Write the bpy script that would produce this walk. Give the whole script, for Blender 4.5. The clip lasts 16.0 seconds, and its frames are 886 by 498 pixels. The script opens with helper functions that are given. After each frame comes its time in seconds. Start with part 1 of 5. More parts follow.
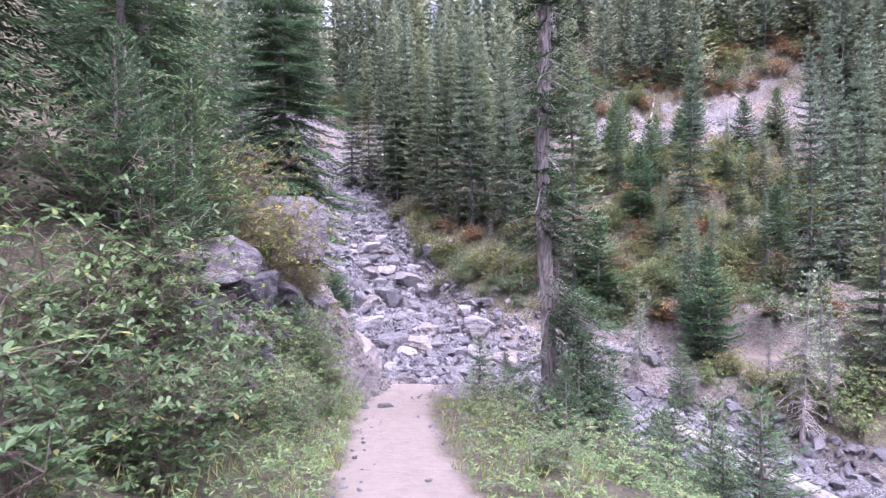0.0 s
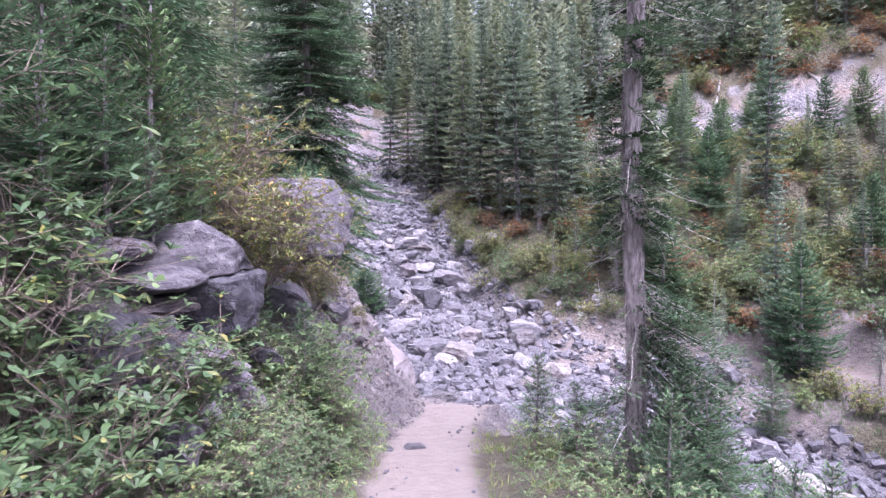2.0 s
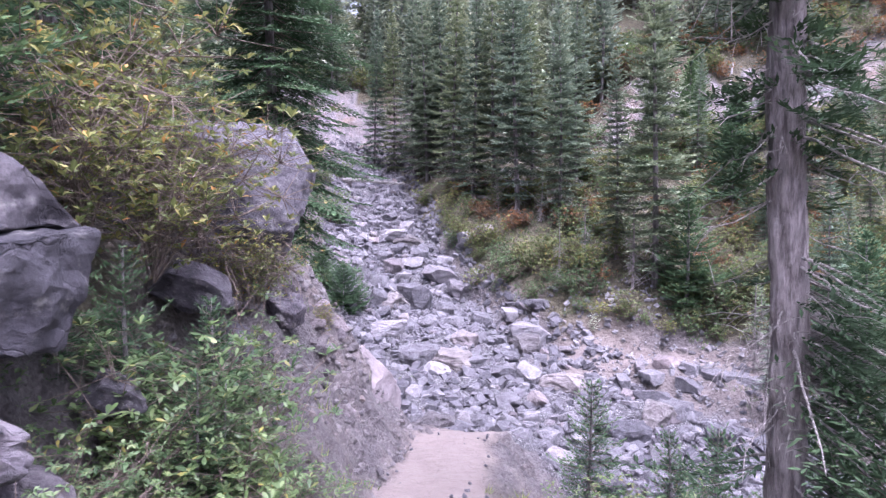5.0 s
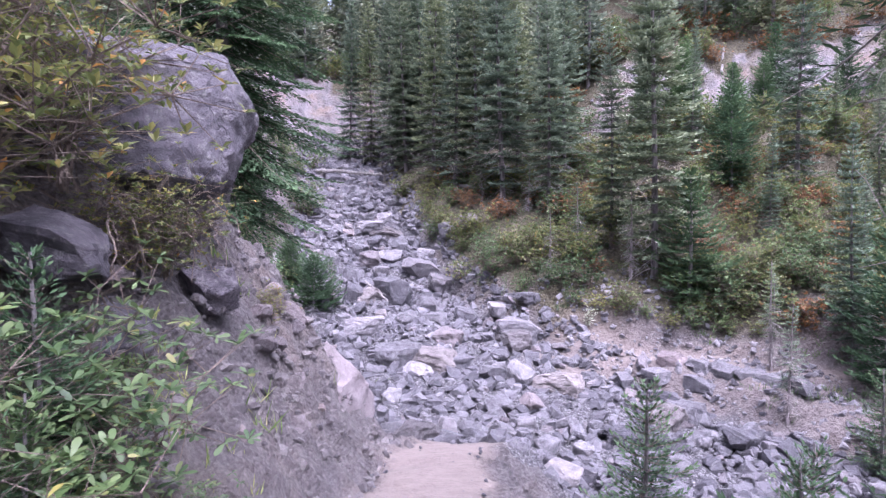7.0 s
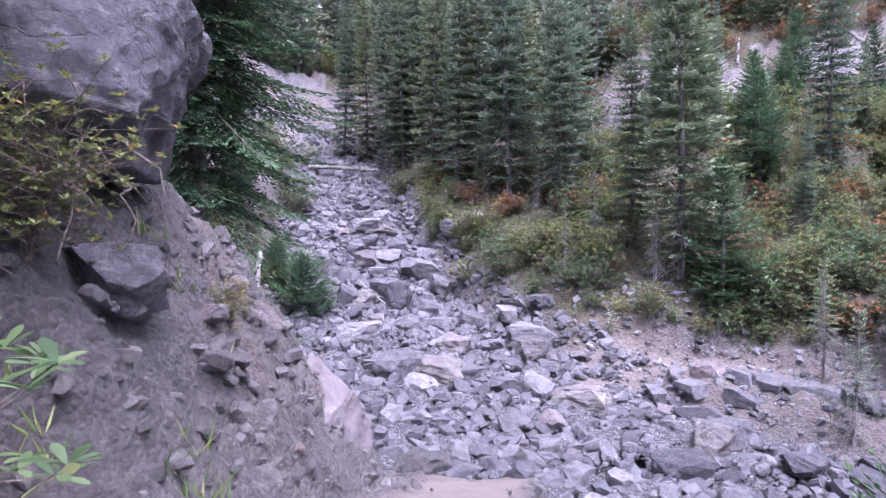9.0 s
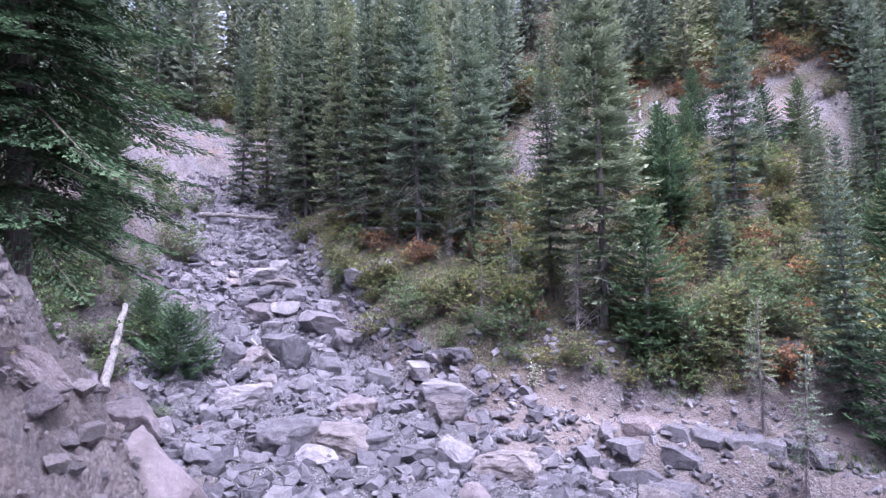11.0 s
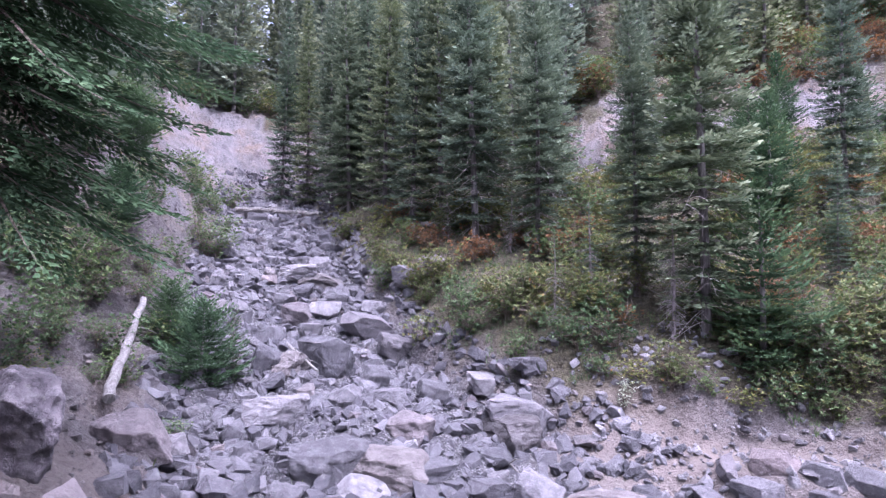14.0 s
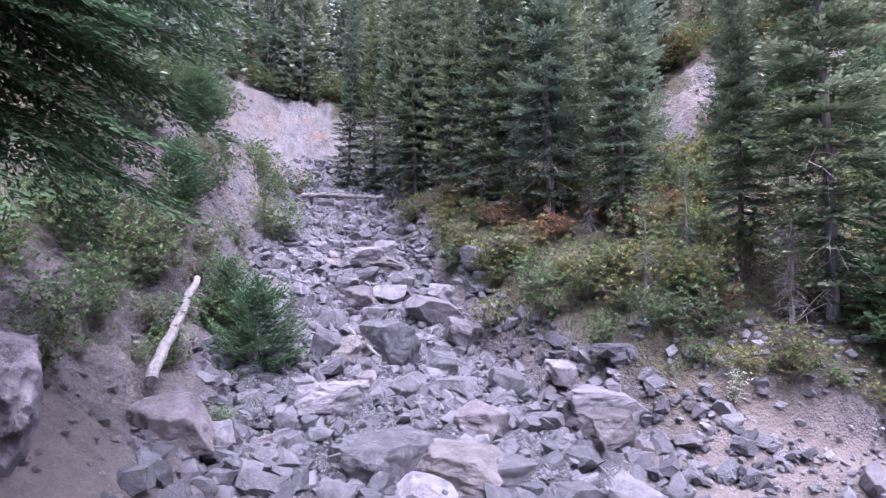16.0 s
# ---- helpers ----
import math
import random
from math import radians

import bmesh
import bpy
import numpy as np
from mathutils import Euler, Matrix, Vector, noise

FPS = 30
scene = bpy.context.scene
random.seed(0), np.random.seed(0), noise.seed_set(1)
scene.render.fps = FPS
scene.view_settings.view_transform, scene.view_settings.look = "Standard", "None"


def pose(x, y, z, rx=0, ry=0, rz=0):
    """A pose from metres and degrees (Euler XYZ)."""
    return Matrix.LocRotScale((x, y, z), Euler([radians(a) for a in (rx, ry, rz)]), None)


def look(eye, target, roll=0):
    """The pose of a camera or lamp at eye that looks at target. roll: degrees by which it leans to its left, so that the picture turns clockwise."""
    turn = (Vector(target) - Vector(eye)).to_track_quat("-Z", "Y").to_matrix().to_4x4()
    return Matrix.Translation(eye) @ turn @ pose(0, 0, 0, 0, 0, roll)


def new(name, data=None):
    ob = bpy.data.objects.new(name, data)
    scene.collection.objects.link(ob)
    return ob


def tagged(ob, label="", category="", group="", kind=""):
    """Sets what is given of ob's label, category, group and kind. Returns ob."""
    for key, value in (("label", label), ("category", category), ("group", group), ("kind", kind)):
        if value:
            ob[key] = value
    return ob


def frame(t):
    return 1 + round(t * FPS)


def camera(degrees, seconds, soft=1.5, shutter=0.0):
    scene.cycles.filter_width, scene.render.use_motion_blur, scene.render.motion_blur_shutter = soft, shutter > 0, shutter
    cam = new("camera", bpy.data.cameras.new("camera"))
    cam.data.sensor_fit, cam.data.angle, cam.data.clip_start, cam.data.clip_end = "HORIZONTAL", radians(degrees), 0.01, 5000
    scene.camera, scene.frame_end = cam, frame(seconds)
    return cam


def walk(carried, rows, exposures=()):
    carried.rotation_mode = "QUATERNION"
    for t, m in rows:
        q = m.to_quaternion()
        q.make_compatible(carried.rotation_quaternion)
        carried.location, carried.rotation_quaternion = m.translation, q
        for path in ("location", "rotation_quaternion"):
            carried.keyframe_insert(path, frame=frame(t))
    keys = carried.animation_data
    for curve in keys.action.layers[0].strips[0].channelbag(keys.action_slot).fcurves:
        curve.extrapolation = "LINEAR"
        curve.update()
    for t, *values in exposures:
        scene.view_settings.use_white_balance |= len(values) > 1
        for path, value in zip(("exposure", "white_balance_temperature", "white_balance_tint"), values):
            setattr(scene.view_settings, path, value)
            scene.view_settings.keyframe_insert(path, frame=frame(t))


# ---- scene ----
cam = camera(71.9, 16.0, soft=1.35, shutter=0.15)
PATH = [
    (0, (0.038, 0.084, 1.531), (0.035, 2.081, 1.434), -0.9),
    (0.5, (-0.017, 0.657, 1.521), (-0.072, 2.653, 1.419), -0.6),
    (1, (-0.025, 1.274, 1.494), (-0.14, 3.268, 1.391), -0.6),
    (1.5, (-0.055, 1.843, 1.431), (-0.184, 3.836, 1.326), -0.6),
    (2, (-0.061, 2.408, 1.383), (-0.198, 4.4, 1.277), -0.6),
    (2.5, (-0.044, 3.019, 1.279), (-0.191, 5.01, 1.172), -0.6),
    (3, (-0.091, 3.582, 1.235), (-0.237, 5.574, 1.129), -0.6),
    (3.5, (-0.087, 4.014, 1.219), (-0.202, 6.008, 1.117), -0.7),
    (4, (-0.193, 4.345, 1.08), (-0.308, 6.339, 0.977), -0.4),
    (4.2, (-0.231, 4.503, 1.055), (-0.351, 6.497, 0.951), -0.4),
    (6.3, (-0.532, 6.433, 0.641), (-0.561, 8.43, 0.538), -0.3),
    (6.5, (-0.498, 6.558, 0.592), (-0.528, 8.555, 0.493), -0.5),
    (7, (-0.482, 6.943, 0.483), (-0.51, 8.941, 0.385), -0.6),
    (7.5, (-0.592, 7.356, 0.413), (-0.624, 9.354, 0.317), -0.6),
    (8, (-0.649, 7.781, 0.31), (-0.678, 9.778, 0.218), -0.6),
    (8.5, (-0.7, 8.201, 0.266), (-0.727, 10.199, 0.172), -0.5),
    (9, (-0.725, 8.628, 0.208), (-0.738, 10.626, 0.127), -0.6),
    (9.5, (-0.717, 9.019, 0.136), (-0.678, 11.019, 0.134), -0.5),
    (10, (-0.671, 9.467, 0.077), (-0.444, 11.453, 0.154), -0.8),
    (10.2, (-0.656, 9.625, 0.005), (-0.354, 11.6, 0.095), -1.0),
    (12.3, (-0.588, 11.294, -0.196), (-0.365, 13.277, -0.067), -0.5),
    (12.5, (-0.61, 11.435, -0.21), (-0.396, 13.419, -0.079), -0.4),
    (13, (-0.666, 11.765, -0.268), (-0.481, 13.752, -0.13), -0.2),
    (13.5, (-0.793, 12.15, -0.355), (-0.615, 14.137, -0.211), -0.0),
    (14, (-0.911, 12.521, -0.413), (-0.748, 14.509, -0.264), 0.0),
    (14.5, (-0.886, 12.891, -0.475), (-0.749, 14.881, -0.326), -0.1),
    (15, (-0.861, 13.233, -0.619), (-0.773, 15.225, -0.474), -0.2),
    (15.5, (-0.826, 13.54, -0.71), (-0.787, 15.535, -0.569), -0.2),
    (16, (-0.846, 13.783, -0.708), (-0.915, 15.777, -0.575), -0.1),
]
TINT = 35
walk(cam, [(t, look(eye, target, roll)) for t, eye, target, roll in PATH], [(0, 2.55, 5600, TINT), (4, 2.55, 5500, TINT), (7, 2.42, 5500, TINT), (9, 2.36, 5350, TINT), (16, 2.36, 5400, TINT)])

# ---- light: an even, bright sky without sun ----
world = bpy.data.worlds.new("sky")
scene.world = world
world.use_nodes = True
wn = world.node_tree.nodes
sky = wn.new("ShaderNodeTexSky")
sky.sky_type = "NISHITA"
sky.sun_disc = False
sky.sun_elevation, sky.sun_rotation = radians(68), radians(148)
sky.air_density, sky.dust_density, sky.ozone_density = 1.0, 7.0, 1.0
veil = wn.new("ShaderNodeRGBToBW")
thin = wn.new("ShaderNodeMix")
thin.data_type = "RGBA"
thin.inputs[0].default_value = 0.7
world.node_tree.links.new(sky.outputs[0], veil.inputs[0])
world.node_tree.links.new(sky.outputs[0], thin.inputs[6])
world.node_tree.links.new(veil.outputs[0], thin.inputs[7])
world.node_tree.links.new(thin.outputs[2], wn["Background"].inputs[0])
wn["Background"].inputs[1].default_value = 0.15
sun = new("sun", bpy.data.lights.new("sun", "SUN"))
sun.data.energy, sun.data.angle, sun.data.color = 0.95, radians(60), (1.0, 0.97, 0.94)
sun.matrix_world = look((5, -8, 24), (0, 0, 0))


# ---- materials ----
def material(name, build):
    m = bpy.data.materials.new(name)
    m.use_nodes = True
    t = m.node_tree
    build(t, t.nodes, t.nodes["Principled BSDF"])
    return m


def link(t, a, b):
    t.links.new(a, b)


def noise_of(t, scale, detail=5, rough=0.6, coords="Object", stretch=None):
    co = t.nodes.new("ShaderNodeTexCoord")
    n = t.nodes.new("ShaderNodeTexNoise")
    n.inputs["Scale"].default_value, n.inputs["Detail"].default_value, n.inputs["Roughness"].default_value = scale, detail, rough
    if stretch:
        mp = t.nodes.new("ShaderNodeMapping")
        mp.inputs["Scale"].default_value = stretch
        link(t, co.outputs[coords], mp.inputs["Vector"])
        link(t, mp.outputs[0], n.inputs["Vector"])
    else:
        link(t, co.outputs[coords], n.inputs["Vector"])
    return n.outputs["Fac"]


def ramp(t, fac, stops):
    r = t.nodes.new("ShaderNodeValToRGB")
    while len(r.color_ramp.elements) < len(stops):
        r.color_ramp.elements.new(0.5)
    for e, (p, c) in zip(r.color_ramp.elements, stops):
        e.position, e.color = p, (*c, 1)
    link(t, fac, r.inputs[0])
    return r.outputs[0]


def mixed(t, fac, a, b, mode="MIX"):
    m = t.nodes.new("ShaderNodeMix")
    m.data_type, m.blend_type = "RGBA", mode
    for sock, v in ((m.inputs[0], fac), (m.inputs[6], a), (m.inputs[7], b)):
        if hasattr(v, "links"):
            link(t, v, sock)
        elif isinstance(v, float):
            sock.default_value = v
        else:
            sock.default_value = (*v, 1)
    return m.outputs[2]


def bumped(t, bsdf, fac, strength, distance):
    b = t.nodes.new("ShaderNodeBump")
    b.inputs["Strength"].default_value, b.inputs["Distance"].default_value = strength, distance
    link(t, fac, b.inputs["Height"])
    link(t, b.outputs[0], bsdf.inputs["Normal"])


def rock_material(name, dark, mid, light, lichen=(0.33, 0.33, 0.29), amount=0.25, cracks=0.0):
    def build(t, n, p):
        base = ramp(t, noise_of(t, 2.2, 8, 0.65), [(0.3, dark), (0.5, mid), (0.72, light)])
        spots = ramp(t, noise_of(t, 9, 6, 0.7), [(0.56, (0, 0, 0)), (0.68, (1, 1, 1))])
        grain = ramp(t, noise_of(t, 60, 3, 0.7), [(0.3, (0.72, 0.72, 0.72)), (0.7, (1.15, 1.15, 1.15))])
        info = n.new("ShaderNodeObjectInfo")
        tint = ramp(t, info.outputs["Random"], [(0.0, (0.55, 0.55, 0.58)), (0.3, (0.8, 0.8, 0.82)), (0.6, (1.0, 0.99, 0.99)), (0.85, (1.28, 1.27, 1.27)), (0.95, (1.1, 1.03, 0.98)), (1.0, (1.12, 0.94, 0.88))])
        col = mixed(t, 1.0, base, tint, "MULTIPLY")
        geo = n.new("ShaderNodeNewGeometry")
        isl = ramp(t, geo.outputs["Random Per Island"], [(0.0, (0.62, 0.62, 0.65)), (0.5, (1, 1, 1)), (0.95, (1.3, 1.29, 1.28)), (1.0, (1.2, 1.05, 0.98))])
        col = mixed(t, 1.0, col, isl, "MULTIPLY")
        lic = n.new("ShaderNodeMath")
        lic.operation = "MULTIPLY"
        link(t, spots, lic.inputs[0])
        lic.inputs[1].default_value = amount
        col = mixed(t, lic.outputs[0], col, lichen)
        col = mixed(t, 0.8, col, grain, "MULTIPLY")
        relief = noise_of(t, 8, 10, 0.75)
        if cracks:
            co = n.new("ShaderNodeTexCoord")
            warp = n.new("ShaderNodeTexNoise")
            warp.inputs["Scale"].default_value, warp.inputs["Detail"].default_value = 3.0, 6
            link(t, co.outputs["Object"], warp.inputs["Vector"])
            push = n.new("ShaderNodeVectorMath")
            push.operation = "MULTIPLY_ADD"
            link(t, warp.outputs["Color"], push.inputs[0])
            push.inputs[1].default_value = (0.55, 0.55, 0.55)
            link(t, co.outputs["Object"], push.inputs[2])
            v = n.new("ShaderNodeTexVoronoi")
            v.feature = "DISTANCE_TO_EDGE"
            v.inputs["Scale"].default_value = 2.1
            link(t, push.outputs[0], v.inputs["Vector"])
            line = ramp(t, v.outputs["Distance"], [(0.0, (0.3, 0.3, 0.3)), (0.016, (1, 1, 1))])
            col = mixed(t, cracks, col, line, "MULTIPLY")
            stain = ramp(t, noise_of(t, 1.1, 7, 0.6), [(0.36, (0.66, 0.65, 0.67)), (0.52, (1.02, 1.0, 1.02)), (0.68, (1.25, 1.23, 1.2))])
            col = mixed(t, 1.0, col, stain, "MULTIPLY")
            edge = n.new("ShaderNodeMath")
            edge.operation = "MINIMUM"
            link(t, v.outputs["Distance"], edge.inputs[0])
            edge.inputs[1].default_value = 0.02
            lift = n.new("ShaderNodeMath")
            lift.operation = "MULTIPLY_ADD"
            link(t, edge.outputs[0], lift.inputs[0])
            lift.inputs[1].default_value = 9.0
            link(t, relief, lift.inputs[2])
            relief = lift.outputs[0]
        link(t, col, p.inputs["Base Color"])
        p.inputs["Roughness"].default_value = 0.92
        bumped(t, p, relief, 0.9, 0.09)
    return material(name, build)


ROCK = rock_material("creek_rock", (0.09, 0.086, 0.092), (0.152, 0.146, 0.154), (0.22, 0.213, 0.22))
CRAG = rock_material("crag_rock", (0.044, 0.041, 0.047), (0.096, 0.09, 0.1), (0.152, 0.146, 0.155), (0.24, 0.235, 0.21), 0.55, 0.55)
EARTH_ROCK = rock_material("earthy_rock", (0.083, 0.07, 0.07), (0.142, 0.125, 0.127), (0.2, 0.183, 0.186))
BROWN_ROCK = rock_material("brown_rock", (0.08, 0.0704, 0.068), (0.14, 0.126, 0.122), (0.2, 0.184, 0.178))


def maths(t, op, a, b):
    m = t.nodes.new("ShaderNodeMath")
    m.operation = op
    for sock, v in zip(m.inputs, (a, b)):
        if isinstance(v, float):
            sock.default_value = v
        else:
            link(t, v, sock)
    return m.outputs[0]


def leaf_material(name, dark, mid, light, odd=None, rough=0.5, glow=0.4, crown_tones=False):
    """Foliage: each blade takes its own shade. Firs: young tips paler, crown shade coloured in."""
    def build(t, n, p):
        geo = n.new("ShaderNodeNewGeometry")
        stops = [(0.0, dark), (0.45, mid), (0.93, light), (1.0, odd or light)]
        pick = geo.outputs["Random Per Island"]
        if crown_tones:
            tip_shade = n.new("ShaderNodeVertexColor")
            tip_shade.layer_name = "young"
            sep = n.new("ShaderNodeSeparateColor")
            link(t, tip_shade.outputs["Color"], sep.inputs[0])
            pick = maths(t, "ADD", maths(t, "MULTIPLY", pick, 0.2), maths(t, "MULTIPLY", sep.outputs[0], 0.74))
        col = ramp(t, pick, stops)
        info = n.new("ShaderNodeObjectInfo")
        tint = ramp(t, info.outputs["Random"], [(0.0, (0.8, 0.85, 0.88)), (0.5, (1, 1, 1)), (1.0, (1.2, 1.12, 0.92))])
        col = mixed(t, 1.0, col, tint, "MULTIPLY")
        patch = ramp(t, noise_of(t, 1.3, 3), [(0.3, (0.72, 0.76, 0.78)), (0.7, (1.2, 1.17, 1.05))])
        col = mixed(t, 1.0, col, patch, "MULTIPLY")
        link(t, col, p.inputs["Base Color"])
        p.inputs["Roughness"].default_value = rough
        p.inputs["Specular IOR Level"].default_value = 0.1 if crown_tones else 0.3
        tr = n.new("ShaderNodeBsdfTranslucent")
        link(t, col, tr.inputs["Color"])
        mx = n.new("ShaderNodeMixShader")
        mx.inputs[0].default_value = glow
        link(t, p.outputs[0], mx.inputs[1])
        link(t, tr.outputs[0], mx.inputs[2])
        link(t, mx.outputs[0], n["Material Output"].inputs["Surface"])
    return material(name, build)


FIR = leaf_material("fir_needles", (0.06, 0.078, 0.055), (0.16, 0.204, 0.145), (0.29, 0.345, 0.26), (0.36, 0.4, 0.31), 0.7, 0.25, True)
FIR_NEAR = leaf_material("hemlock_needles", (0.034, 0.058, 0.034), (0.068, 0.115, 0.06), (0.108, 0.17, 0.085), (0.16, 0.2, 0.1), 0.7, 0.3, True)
# Paler and greyer than the nearer firs: distance haze put into the colour.
FIR_FAR = leaf_material("far_hazed_needles", (0.085, 0.104, 0.08), (0.21, 0.25, 0.19), (0.35, 0.39, 0.3), (0.38, 0.4, 0.3), 0.7, 0.25, True)
RHODO = leaf_material("glossy_leaves", (0.034, 0.064, 0.027), (0.068, 0.112, 0.046), (0.128, 0.18, 0.09), (0.21, 0.195, 0.064), 0.45)
GREEN = leaf_material("undergrowth_leaves", (0.048, 0.086, 0.037), (0.094, 0.146, 0.064), (0.155, 0.204, 0.102), (0.255, 0.23, 0.09), 0.6)
AUTUMN = leaf_material("autumn_leaves", (0.085, 0.112, 0.042), (0.145, 0.168, 0.06), (0.235, 0.222, 0.075), (0.416, 0.208, 0.065), 0.5)
HEATH = leaf_material("heath_leaves", (0.075, 0.097, 0.039), (0.136, 0.165, 0.063), (0.215, 0.218, 0.093), (0.27, 0.14, 0.07), 0.6)
RED = leaf_material("red_leaves", (0.1, 0.07, 0.04), (0.19, 0.1, 0.05), (0.25, 0.14, 0.07), (0.28, 0.12, 0.05), 0.6)
GRASS = leaf_material("grass_blades", (0.085, 0.13, 0.042), (0.155, 0.21, 0.073), (0.265, 0.275, 0.125), (0.34, 0.31, 0.18), 0.6)
PALE = leaf_material("pale_leaves", (0.3, 0.36, 0.28), (0.45, 0.5, 0.42), (0.62, 0.64, 0.58), (0.7, 0.7, 0.66), 0.7)


def bark_material(name, dark, light, scale=14):
    def build(t, n, p):
        f = noise_of(t, scale, 6, 0.65, stretch=(1, 1, 0.18))
        col = ramp(t, f, [(0.38, dark), (0.62, light)])
        col = mixed(t, 0.6, col, ramp(t, noise_of(t, 3, 4), [(0.3, (0.7, 0.7, 0.7)), (0.7, (1.2, 1.2, 1.2))]), "MULTIPLY")
        link(t, col, p.inputs["Base Color"])
        p.inputs["Roughness"].default_value = 0.9
        bumped(t, p, f, 1.0, 0.06)
    return material(name, build)


BARK = bark_material("grey_bark", (0.07, 0.06, 0.058), (0.22, 0.2, 0.195))
SNAG = bark_material("dead_bark", (0.1, 0.082, 0.08), (0.31, 0.27, 0.265), 26)
BLEACHED = bark_material("bleached_wood", (0.124, 0.115, 0.105), (0.236, 0.223, 0.211), 18)
TWIG = bark_material("dead_twigs", (0.16, 0.14, 0.13), (0.36, 0.33, 0.31), 30)
STEM = bark_material("brown_stems", (0.09, 0.065, 0.05), (0.2, 0.16, 0.13), 30)


def cells(t, scale, feature="F1", jitter=1.0):
    co = t.nodes.new("ShaderNodeTexCoord")
    v = t.nodes.new("ShaderNodeTexVoronoi")
    v.feature = feature
    v.inputs["Scale"].default_value, v.inputs["Randomness"].default_value = scale, jitter
    link(t, co.outputs["Object"], v.inputs["Vector"])
    return v


def ground_build(t, n, p):
    at = n.new("ShaderNodeVertexColor")
    at.layer_name = "zone"
    sep = n.new("ShaderNodeSeparateColor")
    link(t, at.outputs["Color"], sep.inputs[0])
    big, fine, grit = noise_of(t, 0.6, 6), noise_of(t, 6, 8, 0.72), noise_of(t, 38, 6, 0.75)
    stones, small = cells(t, 9), cells(t, 26)
    floor = ramp(t, fine, [(0.3, (0.045, 0.036, 0.025)), (0.5, (0.085, 0.074, 0.043)), (0.68, (0.125, 0.12, 0.066))])
    dirt = ramp(t, fine, [(0.3, (0.106, 0.085, 0.073)), (0.52, (0.131, 0.107, 0.093)), (0.75, (0.154, 0.129, 0.113))])
    tone = n.new("ShaderNodeSeparateColor")
    link(t, small.outputs["Color"], tone.inputs[0])
    gravel = ramp(t, tone.outputs[0], [(0.0, (0.072, 0.068, 0.0736)), (0.5, (0.152, 0.146, 0.152)), (1.0, (0.264, 0.256, 0.26))])
    # Gaps between the stones darkened: their shade is put into the gravel colour.
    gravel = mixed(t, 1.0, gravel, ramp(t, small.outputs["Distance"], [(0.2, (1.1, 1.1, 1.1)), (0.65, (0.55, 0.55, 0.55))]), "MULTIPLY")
    mud = ramp(t, fine, [(0.3, (0.064, 0.051, 0.051)), (0.47, (0.122, 0.102, 0.102)), (0.58, (0.16, 0.14, 0.141)), (0.7, (0.205, 0.185, 0.188))])
    mud = mixed(t, 0.45, mud, ramp(t, tone.outputs[1], [(0.0, (0.0459, 0.0408, 0.0408)), (1.0, (0.184, 0.168, 0.168))]))
    tan = ramp(t, big, [(0.36, (0.1, 0.091, 0.09)), (0.5, (0.142, 0.126, 0.118)), (0.66, (0.195, 0.148, 0.113))])
    pale = ramp(t, big, [(0.42, (0.2, 0.19, 0.196)), (0.52, (0.23, 0.208, 0.2)), (0.66, (0.245, 0.185, 0.142))])
    earth = mixed(t, at.outputs["Alpha"], mixed(t, 0.35, mud, tan), mixed(t, 0.7, mud, pale))
    streak = ramp(t, noise_of(t, 2.4, 9, 0.7, stretch=(1, 1, 0.45)), [(0.34, (0.6, 0.6, 0.61)), (0.5, (1.0, 1.0, 1.0)), (0.66, (1.32, 1.3, 1.28))])
    earth = mixed(t, 0.85, earth, streak, "MULTIPLY")
    col = mixed(t, sep.outputs[2], floor, earth)
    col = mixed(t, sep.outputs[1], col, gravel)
    worn = mixed(t, 0.75, col, ramp(t, grit, [(0.3, (0.45, 0.45, 0.45)), (0.7, (1.35, 1.35, 1.35))]), "MULTIPLY")
    path = mixed(t, 0.5, dirt, ramp(t, grit, [(0.3, (0.7, 0.7, 0.7)), (0.7, (1.2, 1.2, 1.2))]), "MULTIPLY")
    link(t, mixed(t, sep.outputs[0], worn, path), p.inputs["Base Color"])
    p.inputs["Roughness"].default_value = 0.95
    rubble = maths(t, "ADD", maths(t, "MULTIPLY", stones.outputs["Distance"], -0.7), maths(t, "MULTIPLY", small.outputs["Distance"], -0.45))
    relief = maths(t, "ADD", maths(t, "ADD", fine, maths(t, "MULTIPLY", grit, 0.5)), rubble)
    calm = maths(t, "SUBTRACT", 1.0, maths(t, "MULTIPLY", sep.outputs[0], 0.85))
    bumped(t, p, maths(t, "MULTIPLY", relief, calm), 1.0, 0.13)


GROUND = material("mountain_ground", ground_build)

# ---- shape of the land ----
# creek line, downstream to upstream: x, y, z, half width
CREEK = np.array([(16, 2, -7.2, 3), (10.5, 7.5, -5.4, 2.6), (6.6, 12, -4.3, 2.4), (3.4, 16.2, -3.9, 3.1), (0.4, 19.6, -3.5, 3.3), (-1.3, 22.3, -2.85, 2.8),
                  (-2.7, 26, -2.1, 2.3), (-3.7, 29.5, -0.5, 1.9), (-4.7, 33, 0.9, 1.9), (-5.8, 37, 2.5, 1.8), (-7, 41.5, 4.2, 2.0), (-8, 46, 8.0, 2.0), (-9, 60, 14.0, 2.0)])
TRAIL_Y = (-6, 0, 2.4, 4.4, 6.6, 8.7, 10.4, 11.5, 13.8, 15.0, 17.5, 19)
TRAIL_X = (0.2, -0.02, -0.18, -0.28, -0.52, -0.68, -0.8, -0.75, -0.7, -0.5, 0.2, 0.8)
TRAIL_Z = (0.3, 0.0, -0.17, -0.46, -0.95, -1.32, -1.55, -1.75, -2.2, -2.55, -3.35, -3.5)


